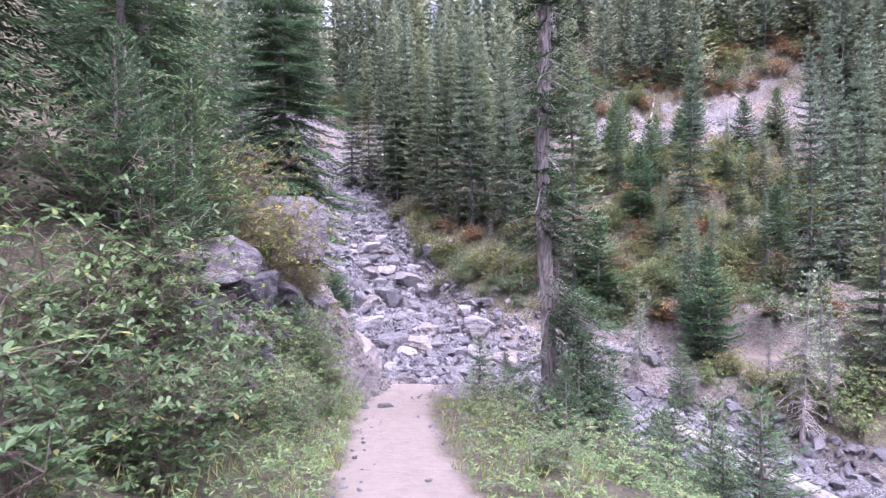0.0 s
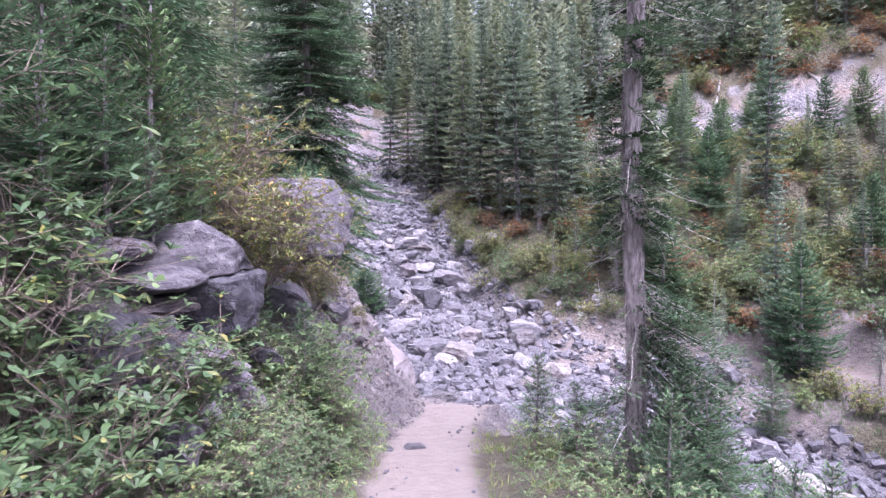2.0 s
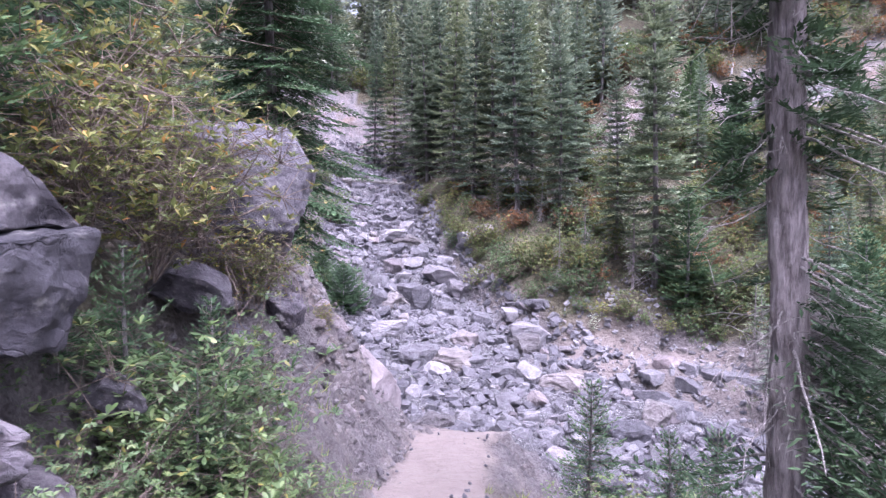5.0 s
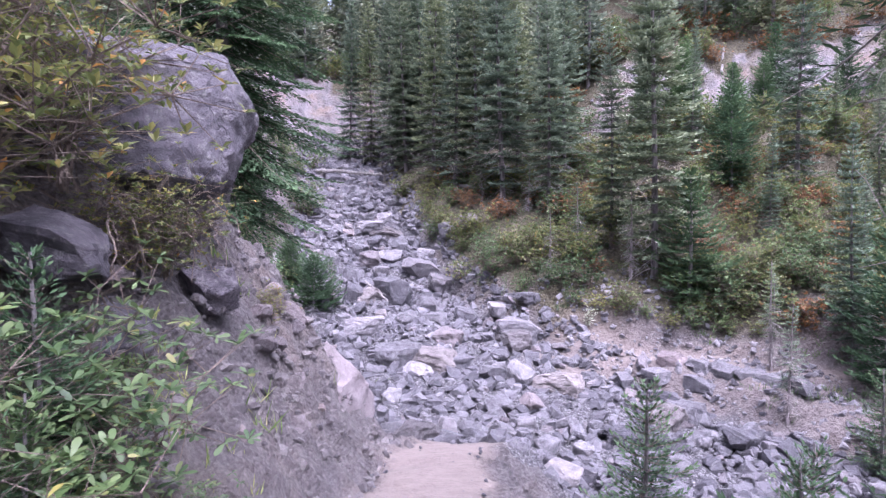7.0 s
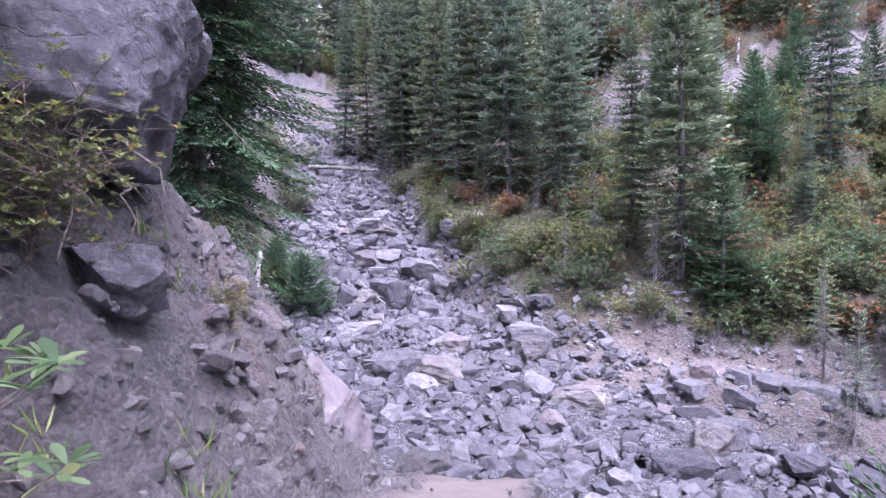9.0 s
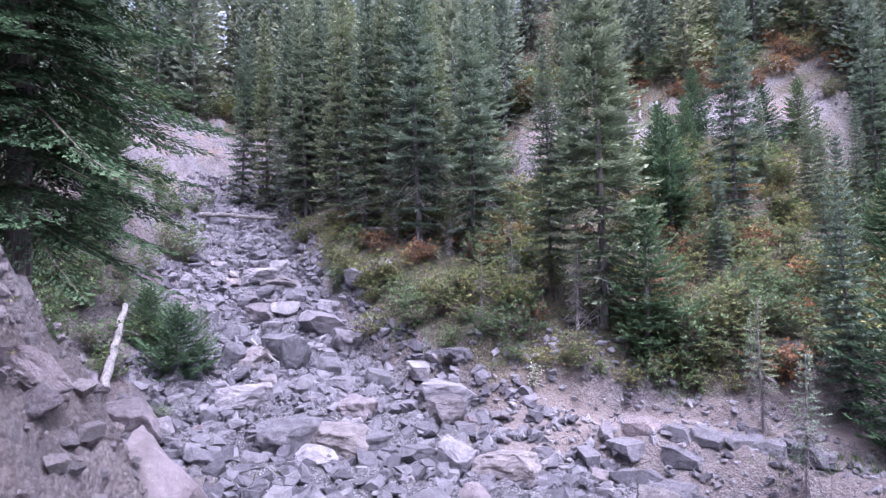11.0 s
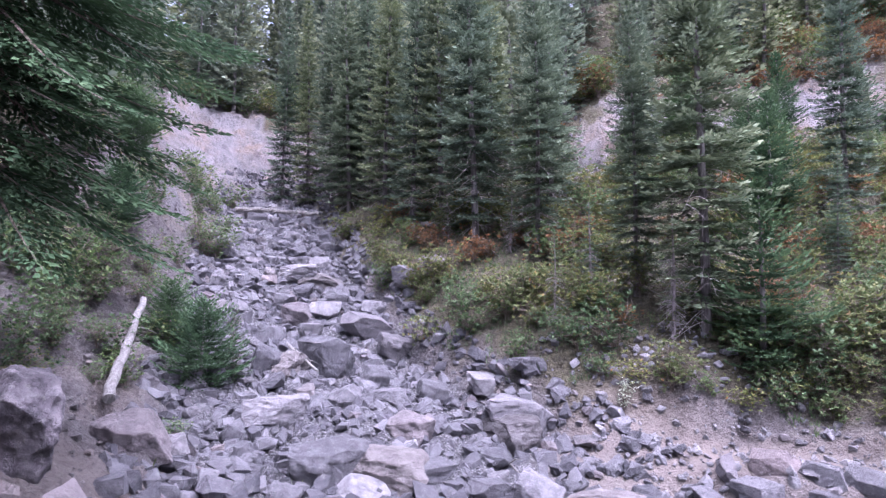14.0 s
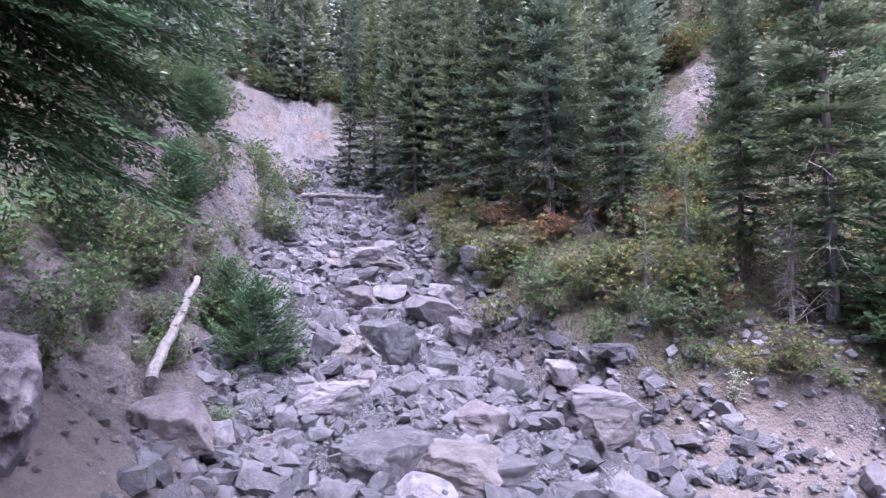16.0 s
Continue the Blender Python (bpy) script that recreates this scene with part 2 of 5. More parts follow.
def smooth(a, b, v):
    t = np.clip((v - a) / (b - a), 0, 1)
    return t * t * (3 - 2 * t)


def wobble(x, y, s, seed=0):
    """Cheap smooth noise, -1 to 1."""
    a = np.sin(x * s + 1.7 * seed + 1.3 * np.sin(y * s * 0.83 + seed)) * np.cos(y * s * 1.13 - 2.1 * seed + 0.9 * np.sin(x * s * 0.71))
    b = np.sin((x * 0.8 + y * 0.6) * s * 2.17 + seed) * np.cos((x * -0.6 + y * 0.8) * s * 1.93 + 1.1 * seed)
    return 0.65 * a + 0.35 * b


def creek_at(x, y):
    """Signed distance from the creek's line (right bank positive), its bed height and half width."""
    best = np.full(x.shape, 1e9)
    d, z, w = np.zeros(x.shape), np.zeros(x.shape), np.zeros(x.shape)
    for (ax, ay, az, aw), (bx, by, bz, bw) in zip(CREEK[:-1], CREEK[1:]):
        ux, uy = bx - ax, by - ay
        t = np.clip(((x - ax) * ux + (y - ay) * uy) / (ux * ux + uy * uy), 0, 1)
        px, py = x - ax - t * ux, y - ay - t * uy
        r = np.hypot(px, py)
        near = r < best
        best = np.where(near, r, best)
        d = np.where(near, r * np.sign(px * uy - py * ux), d)
        z, w = np.where(near, az + t * (bz - az), z), np.where(near, aw + t * (bw - aw), w)
    return d, z, w


def trail_at(x, y):
    """Distance to the right of the trail's middle, and its height."""
    return x - np.interp(y, TRAIL_Y, TRAIL_X), np.interp(y, TRAIL_Y, TRAIL_Z)


def shelf_at(x, y):
    """1 on the level path beyond the creek."""
    mid = np.interp(x, (2.6, 4, 6, 8, 10, 20), (22.5, 22.15, 20.95, 19.5, 18.3, 16.5))
    return smooth(0.95, 0.45, np.abs(y - mid) * (1 + 0.35 * smooth(6, 9, x))) * smooth(2.4, 4.2, x)


def height(x, y):
    x, y = np.asarray(x, float), np.asarray(y, float)
    d, bed, w = creek_at(x, y)
    # right bank: cut edge, bench, wooded slope
    r = np.maximum(d - w, 0)
    up = np.interp(r, (0, 0.9, 3.0, 4.3, 8, 16, 40, 90, 400), (0, 0.75, 1.05, 2.2, 3.0, 4.4, 14, 34, 90))
    near_up = np.interp(r, (0, 0.5, 1.2, 2.5, 4.5, 8, 16, 40, 90, 400), (0, 0.75, 1.3, 1.9, 2.6, 3.3, 4.5, 14, 34, 90))
    k = smooth(22.0, 24.5, y)
    right = bed + (1 - k) * up + k * near_up
    right += 2.6 * smooth(33.0, 38.5, y) * smooth(3.5, 8.5, x) + 1.0 * smooth(24, 29, y) * smooth(5, 9, x)
    # left bank
    q = np.maximum(-d - w, 0)
    left = bed + np.interp(q, (0, 0.8, 2.5, 6, 12, 40, 90, 400), (0, 0.55, 1.8, 4.6, 7.0, 18, 34, 90))
    steep = bed + np.interp(q, (0, 0.7, 1.5, 2.6, 4.2, 12, 40, 90, 400), (0, 0.45, 1.7, 3.7, 4.9, 8.5, 18, 34, 90))
    c = smooth(25.5, 28.0, y) * smooth(37.5, 34.5, y)
    left = (1 - c) * left + c * steep
    h = np.where(d > 0, right, left)
    h = np.where(np.abs(d) < w, bed + 0.12 * (d / w) ** 2, h)
    # the hollow's head
    h += 4.0 * smooth(43, 46, y) * smooth(6, 2, np.abs(d)) * 0.3
    # the near side, with the trail cut along it
    s, tz = trail_at(x, y)
    end = smooth(15.9, 14.3, y)
    wall = smooth(3.5, 6.0, y)
    lo = np.maximum(-s - 0.5, 0)
    soft = np.interp(lo, (0, 0.5, 1.2, 2.5, 8, 40, 200), (0, 0.12, 0.45, 1.2, 4.6, 16, 60))
    bank = np.interp(lo, (0, 0.35, 0.9, 1.35, 1.6, 1.95, 3.0, 8, 40, 200), (0, 0.08, 0.45, 0.75, 1.35, 2.2, 2.9, 5.5, 17, 60))
    butt = np.interp(lo, (0, 0.3, 0.7, 1.2, 1.7, 2.4, 8, 40, 200), (0, 0.15, 0.75, 1.75, 2.5, 3.1, 5.8, 17, 60))
    b = smooth(9.6, 11.5, y)
    ri = np.maximum(s - 0.5, 0)
    drop = np.interp(ri, (0, 1.0, 2.0, 6, 14, 60), (0, 0.0, -0.35, -3.6, -6, -20))
    cut = smooth(10.2, 11.8, y)
    drop = (1 - cut) * drop + cut * np.interp(ri, (0, 0.25, 1.2, 4, 14, 60), (0, -0.12, -0.9, -3.0, -6, -20))
    side = (1 - wall) * soft + wall * ((1 - b) * bank + b * butt)
    near = tz + np.where(s < 0, side * end - (1 - end) * 0.15 * lo, drop)
    near = np.where(y > 19, -50, near - 6 * smooth(16.5, 19, y))
    lowland = (y < 19) & (d < 0)
    hh = np.where(lowland, np.maximum(bed, near), h)
    # left of the creek beyond the spur the two sides meet
    m = smooth(14.6, 17.5, y)
    hh = np.where(lowland & (s < -0.2), np.maximum(hh, (1 - m) * near + m * np.maximum(h, bed)), hh)
    # the path beyond
    f = shelf_at(x, y)
    hh = hh * (1 - f) + f * (-2.95 + 0.03 * (x - 5))
    rough = smooth(0.4, 0.9, np.abs(s)) * (1 - f)
    hh = hh + rough * (0.09 * wobble(x, y, 1.1) + 0.05 * wobble(x, y, 2.9, 3))
    return hh


def ground_z(x, y):
    return float(height(np.array([x]), np.array([y]))[0])


# ---- mesh helpers ----
def mesh_of(name, verts, faces, mat, smooth_faces=False):
    me = bpy.data.meshes.new(name)
    verts, faces = np.asarray(verts, np.float32), np.asarray(faces, np.int32)
    k = faces.shape[1]
    me.vertices.add(len(verts))
    me.vertices.foreach_set("co", verts.ravel())
    me.loops.add(faces.size)
    me.loops.foreach_set("vertex_index", faces.ravel())
    me.polygons.add(len(faces))
    me.polygons.foreach_set("loop_start", np.arange(0, faces.size, k, dtype=np.int32))
    me.polygons.foreach_set("loop_total", np.full(len(faces), k, np.int32))
    me.polygons.foreach_set("use_smooth", np.full(len(faces), smooth_faces))
    me.materials.append(mat)
    me.update(calc_edges=True)
    me.validate()
    return me


def part(name, me, parent, label=""):
    ob = new(name, me)
    ob.parent = parent
    return tagged(ob, label)


def unit(v):
    return v / np.maximum(np.linalg.norm(v, axis=-1, keepdims=True), 1e-9)


def blades(base, way, up, length, width, mid=0.45, fold=0.25):
    """Folded diamond blades: two triangles each."""
    base, way = np.asarray(base, float), unit(np.asarray(way, float))
    side = unit(np.cross(way, up))
    nrm = np.cross(side, way)
    l, w = np.asarray(length, float)[:, None], np.asarray(width, float)[:, None] / 2
    m = base + way * l * mid + nrm * w * fold
    v = np.stack([base, m - side * w, base + way * l, m + side * w], 1).reshape(-1, 3)
    i = np.arange(len(base))[:, None] * 4
    return v, np.concatenate([i + (0, 3, 2), i + (0, 2, 1)], 0)


def leaves(base, way, up, length, width, droop=0.1):
    """Broader leaves bent along the middle: four triangles each."""
    base, way = np.asarray(base, float), unit(np.asarray(way, float))
    side = unit(np.cross(way, up))
    nrm = np.cross(side, way)
    l, w = np.asarray(length, float)[:, None], np.asarray(width, float)[:, None] / 2
    c = base + way * l * 0.55
    v = np.stack([base, c - side * w + nrm * w * 0.35, c, c + side * w + nrm * w * 0.35, base + way * l * 1.0 - nrm * l * droop], 1).reshape(-1, 3)
    i = np.arange(len(base))[:, None] * 5
    return v, np.concatenate([i + (0, 2, 1), i + (0, 3, 2), i + (1, 2, 4), i + (2, 3, 4)], 0)


def broad_leaves(base, way, up, length, width, droop=0.12):
    """Rounded leaves, widest past the middle, in four curved strips."""
    base, way = np.asarray(base, float), unit(np.asarray(way, float))
    side = unit(np.cross(way, up))
    nrm = np.cross(side, way)
    l, w = np.asarray(length, float)[:, None], np.asarray(width, float)[:, None] / 2
    rows = []
    for u, k in ((0.0, 0.12), (0.35, 0.62), (0.68, 1.0), (0.9, 0.72), (1.0, 0.12)):
        c = base + way * l * u + nrm * l * (0.1 * u - droop * 1.8 * u * u)
        rows += [c - side * w * k, c + side * w * k]
    v = np.stack(rows, 1).reshape(-1, 3)
    i = np.arange(len(base))[:, None] * 10
    return v, np.concatenate([i + (2 * r, 2 * r + 1, 2 * r + 3, 2 * r + 2) for r in range(4)], 0)


def tubes(paths, sides=5):
    """Tapered tubes along paths of (points, first radius, last radius), as quads."""
    vs, fs, n = [], [], 0
    a = np.arange(sides) * 2 * np.pi / sides
    for pts, r0, r1 in paths:
        pts = np.asarray(pts, float)
        d = unit(np.gradient(pts, axis=0))
        ref = np.where(np.abs(d[:, 2:3]) > 0.9, np.array([[1.0, 0, 0]]), np.array([[0, 0, 1.0]]))
        u = unit(np.cross(d, ref))
        w = np.cross(d, u)
        r = np.linspace(r0, r1, len(pts))[:, None, None]
        ring = pts[:, None] + r * (np.cos(a)[None, :, None] * u[:, None] + np.sin(a)[None, :, None] * w[:, None])
        vs.append(ring.reshape(-1, 3))
        k = np.arange(len(pts) - 1)[:, None] * sides
        j = np.arange(sides)[None]
        f = np.stack([k + j, k + (j + 1) % sides, k + sides + (j + 1) % sides, k + sides + j], -1).reshape(-1, 4)
        fs.append(f + n)
        n += len(ring) * sides
    return np.concatenate(vs), np.concatenate(fs)


def joined(pieces):
    vs, fs, n = [], [], 0
    for v, f in pieces:
        vs.append(v)
        fs.append(f + n)
        n += len(v)
    return np.concatenate(vs), np.concatenate(fs)


# ---- ground ----
def axis(stretches, far):
    """Grid lines, finer in some stretches, that widen out to the distance."""
    mid = np.concatenate([np.arange(a, b - 0.001, st) for a, b, st in stretches])
    lo, hi = mid[0], mid[-1]
    out, a, s = [], 0.0, stretches[0][2]
    while a < far:
        s *= 1.22
        a += s
        out.append(a)
    out = np.array(out)
    return np.concatenate([(lo - out)[::-1], mid, hi + out])


def ground_noise(x, y, z, amp):
    out = np.zeros(len(x))
    for i in np.nonzero(amp > 0.001)[0]:
        p = Vector((x[i], y[i], z[i]))
        out[i] = amp[i] * (0.8 * noise.fractal(p * 1.5, 0.8, 2.0, 5) + 0.7 * noise.ridged_multi_fractal(Vector((p.x, p.y, p.z * 1.8)) * 1.5, 0.9, 2.0, 4, 1.0, 2.0) - 0.85 + 0.35 * noise.noise(p * 9))
    return out


def make_ground():
    gx = axis([(-11, -4, 0.2), (-4, 1.6, 0.07), (1.6, 15, 0.2)], 400)
    gy = axis([(-3, 4, 0.16), (4, 9, 0.1), (9, 17, 0.07), (17, 46, 0.2)], 400)
    X, Y = np.meshgrid(gx, gy)
    x, y = X.ravel(), Y.ravel()
    z = height(x, y)
    d, bed, w = creek_at(x, y)
    s, tz = trail_at(x, y)
    shelf = shelf_at(x, y)
    inner = (x > -11) & (x < 26) & (y > -3) & (y < 47)
    e = 0.12 * wobble(x, y, 2.3, 5)
    onpath = (smooth(0.72, 0.42, np.abs(s) + e) * smooth(16.5, 15.0, y) * (y > -9)) * (d < 0)
    dirt = np.maximum(onpath, shelf)
    dirt = np.maximum(dirt, smooth(1.7, 0.8, np.hypot((x - 3.0) * 0.8, y - 22.2)) * 0.8)
    gravel = smooth(0.5, -0.2, np.abs(d) - w + 3 * e) * smooth(42.0, 40.5, y + 4 * e) * (y > -20)
    mud = smooth(9.3, 10.8, y) * smooth(16.5, 15.5, y) * (s < 0) * smooth(-3.4, -2.7, s) * (d < 0)
    mud = np.maximum(mud, smooth(15.5, 16.2, y) * smooth(21.5, 20.5, y) * (d < 0) * smooth(-6.5, -5.2, s + 3 * e))
    mud = np.maximum(mud, 0.9 * smooth(5.2, 6.0, y) * smooth(9.2, 8.6, y) * smooth(-2.7, -2.4, s) * smooth(-1.25, -1.5, s))
    mud = np.maximum(mud, smooth(0.9, 0.3, d - w + 4 * e) * (d > 0) * (y < 31) * (y > 12))
    mud = np.maximum(mud, smooth(3.4, 2.6, d - w + 3 * e) * (d > 0) * smooth(23.3, 22.7, y + 3 * e) * (y > 16) * (x < 7))
    mud = np.maximum(mud, smooth(3.6, 2.6, -d - w + 3 * e) * (d < 0) * smooth(15, 17, y) * (y < 60))
    mud = np.maximum(mud, smooth(33.6, 34.6, y + 10 * e) * smooth(36.6, 35.9, y + 10 * e) * smooth(5, 7, x) * smooth(23, 20, x + 8 * e))
    mud = np.maximum(mud, smooth(41, 42.5, y) * smooth(45.6, 44.8, y) * smooth(6.5, 5, np.abs(d)))
    mud = np.maximum(mud, smooth(10.4, 11.4, y + 4 * e) * smooth(19, 18, y) * smooth(0.35, 0.6, s + e) * (d < 0))
    rust = smooth(16.0, 17.0, y) * smooth(20.6, 19.6, y + 2 * e) * smooth(-2.2, -3.0, x + 3 * e) * (d < 0)
    dirt = np.maximum(dirt, 0.7 * rust)
    fore = smooth(-0.3, 0.4, x - 3.9 - 0.75 * (20.8 - y) + 2 * e) * smooth(16.0, 17.0, y) * smooth(22.5, 21.5, y) * (d > 0)
    mud, gravel = np.maximum(mud, fore), gravel * (1 - fore)
    dirt = np.maximum(dirt, 0.45 * fore)
    scree = smooth(33.2, 34.2, y + 6 * e) * smooth(39, 38, y) * smooth(4.5, 6.5, x)
    scree = np.maximum(scree, smooth(40, 42, y) * smooth(47, 46, y) * smooth(7, 5, np.abs(d)))
    scree = np.maximum(scree, 0.7 * smooth(30, 33, y) * smooth(40, 37, y) * (d < 0) * smooth(5, 4, -d - w))
    amp = np.where(inner, 0.05 + 0.17 * mud + 0.26 * scree - 0.02 * gravel, 0) * (1 - 0.85 * dirt)
    z = z + ground_noise(x, y, z, amp)
    nx, ny = len(gx), len(gy)
    i = (np.arange(ny - 1)[:, None] * nx + np.arange(nx - 1)[None]).reshape(-1, 1)
    me = mesh_of("ground", np.stack([x, y, z], 1), i + (0, 1, nx + 1, nx), GROUND, True)
    col = me.color_attributes.new("zone", "FLOAT_COLOR", "POINT")
    col.data.foreach_set("color", np.stack([dirt, gravel, mud, scree], 1).astype(np.float32).ravel())
    tagged(new("ground", me), "mountain slope of soil, pale trail dirt and creek gravel", "ground", kind="structure")


make_ground()


# ---- rocks ----
def split_block(planes, box):
    """A box (low and high corner) cut by planes (normal, distance), as a bmesh."""
    bm = bmesh.new()
    bmesh.ops.create_cube(bm, size=1.0)
    lo, hi = np.array(box[0], float), np.array(box[1], float)
    for v in bm.verts:
        v.co = Vector((lo + hi) / 2 + np.array(v.co) * (hi - lo))
    for n, d in planes:
        n = Vector(n).normalized()
        got = bmesh.ops.bisect_plane(bm, geom=bm.verts[:] + bm.edges[:] + bm.faces[:], dist=1e-5, plane_co=n * d, plane_no=n, clear_outer=True)
        rim = [g for g in got["geom_cut"] if isinstance(g, bmesh.types.BMEdge)]
        if len(rim) > 2:
            bmesh.ops.contextual_create(bm, geom=rim)
    bmesh.ops.remove_doubles(bm, verts=bm.verts[:], dist=0.05)
    return bm


def worn(bm, edge, longest, seed, rough, grain=1.7):
    """Break the edges of a block, split its faces down to a length and roughen it: vertices and triangles."""
    if edge:
        bmesh.ops.bevel(bm, geom=bm.edges[:], offset=edge, segments=2, profile=0.55, affect="EDGES", clamp_overlap=True)
    bmesh.ops.triangulate(bm, faces=bm.faces[:])
    for _ in range(6):
        long = [e for e in bm.edges if e.calc_length() > longest]
        if not long:
            break
        bmesh.ops.subdivide_edges(bm, edges=long, cuts=1)
        bmesh.ops.triangulate(bm, faces=bm.faces[:])
    bmesh.ops.recalc_face_normals(bm, faces=bm.faces[:])
    bm.normal_update()
    bm.verts.index_update()
    off = Vector(np.random.RandomState(seed).uniform(-50, 50, 3))
    v = np.array([p.co + p.normal * rough * 2 * noise.fractal(p.co * grain + off, 0.8, 2.0, 5) for p in bm.verts])
    f = np.array([[q.index for q in p.verts] for p in bm.faces])
    bm.free()
    return v, f


def rock_mesh(name, seed, detail, size, mat, cuts=11, rough=0.045, flat=1.0):
    """An angular broken rock: a leaning block with its corners split off."""
    rng = np.random.RandomState(seed)
    half = rng.uniform(0.72, 0.95, 3)
    planes = []
    for ax in range(3):
        for sg in (-1, 1):
            n = np.zeros(3)
            n[ax] = sg
            planes.append((n + rng.normal(0, 0.2, 3), half[ax] * rng.uniform(0.82, 1.0)))
    planes += [(unit(rng.normal(size=3)), rng.uniform(0.66, 0.95)) for _ in range(cuts)]
    bm = split_block(planes, ((-1.1,) * 3, (1.1,) * 3))
    edge, longest = {1: (0, 9), 2: (0, 0.9), 3: (0.06, 0.55), 4: (0.045, 0.2)}[detail]
    v, f = worn(bm, edge, longest, seed, rough if detail > 1 else 0.0)
    return mesh_of(name, v * np.array(size) * np.array((1, 1, flat)), f, mat, False)


def block_mesh(name, seed, mat, planes, box, rough=0.03):
    """A large split block in its true size."""
    v, f = worn(split_block(planes, box), 0.02, 0.06, seed, rough, 2.4)
    off = Vector(np.random.RandomState(seed).uniform(-50, 50, 3))
    pit = np.array([noise.ridged_multi_fractal(Vector(p) * 2.2 + off, 0.9, 2.1, 5, 1.0, 2.0) for p in v])
    return mesh_of(name, v * (1 + 0.02 * (pit[:, None] - 1)), f, mat, False)


def crag_mesh(name, seed, mat, bands=3, detail=6, jag=0.06, near=0.55, taper=0.0):
    """A weathered block with split planes and ledges, about one metre in radius."""
    rng = np.random.RandomState(seed)
    bm = bmesh.new()
    bmesh.ops.create_icosphere(bm, subdivisions=detail, radius=1.15)
    v = np.array([p.co[:] for p in bm.verts])
    f = np.array([[q.index for q in p.verts] for p in bm.faces])
    bm.free()
    for _ in range(22):
        n = unit(rng.normal(size=3))
        v = v - np.maximum(v @ n - rng.uniform(near, 0.95), 0)[:, None] * n
    off = Vector(rng.uniform(-50, 50, 3))
    a = np.array([noise.fractal(Vector(p) * 1.4 + off, 0.9, 2.0, 6) for p in v])
    b = np.array([noise.ridged_multi_fractal(Vector((p[0], p[1], p[2] * 1.2)) * 1.5 + off, 1.0, 2.1, 5, 1.0, 2.0) for p in v])
    step = np.abs(((v[:, 2] + 0.12 * a) * bands * 0.5) % 1.0 - 0.5)
    groove = -0.12 * smooth(0.05, 0.0, step) * (bands > 0)
    v = v * (1 + 0.1 * a + jag * (b - 1) + groove)[:, None]
    v[:, :2] *= (1 + taper * v[:, 2])[:, None]
    return mesh_of(name, v, f, mat, False)


def put_rock(me, x, y, size, turn, tip=0.0, sink=0.3, z=None, name="rock", label="grey angular volcanic creek rock", group="creek rocks", squash=(1, 1, 1)):
    ob = new(name, me)
    z = ground_z(x, y) + size * squash[2] * (0.62 - sink) if z is None else z
    ob.matrix_world = Matrix.LocRotScale((x, y, z), Euler((tip, tip * 0.6, turn)), Vector(squash) * size)
    return tagged(ob, label, "rock", group)


VARIANTS = [rock_mesh("rock", 10 + i, 3, (1.15, 0.9, 0.72), ROCK) for i in range(7)]
FLATS = [rock_mesh("rock", 40 + i, 3, (1.2, 0.9, 0.38), ROCK) for i in range(3)]
BROWNS = [rock_mesh("rock", 50 + i, 4, (1.15, 0.95, 0.75), BROWN_ROCK, 9, 0.06) for i in range(2)]
BIGS = [rock_mesh("boulder", 60 + i, 4, (1.1, 0.9, 0.85), ROCK, 12, 0.045) for i in range(3)]

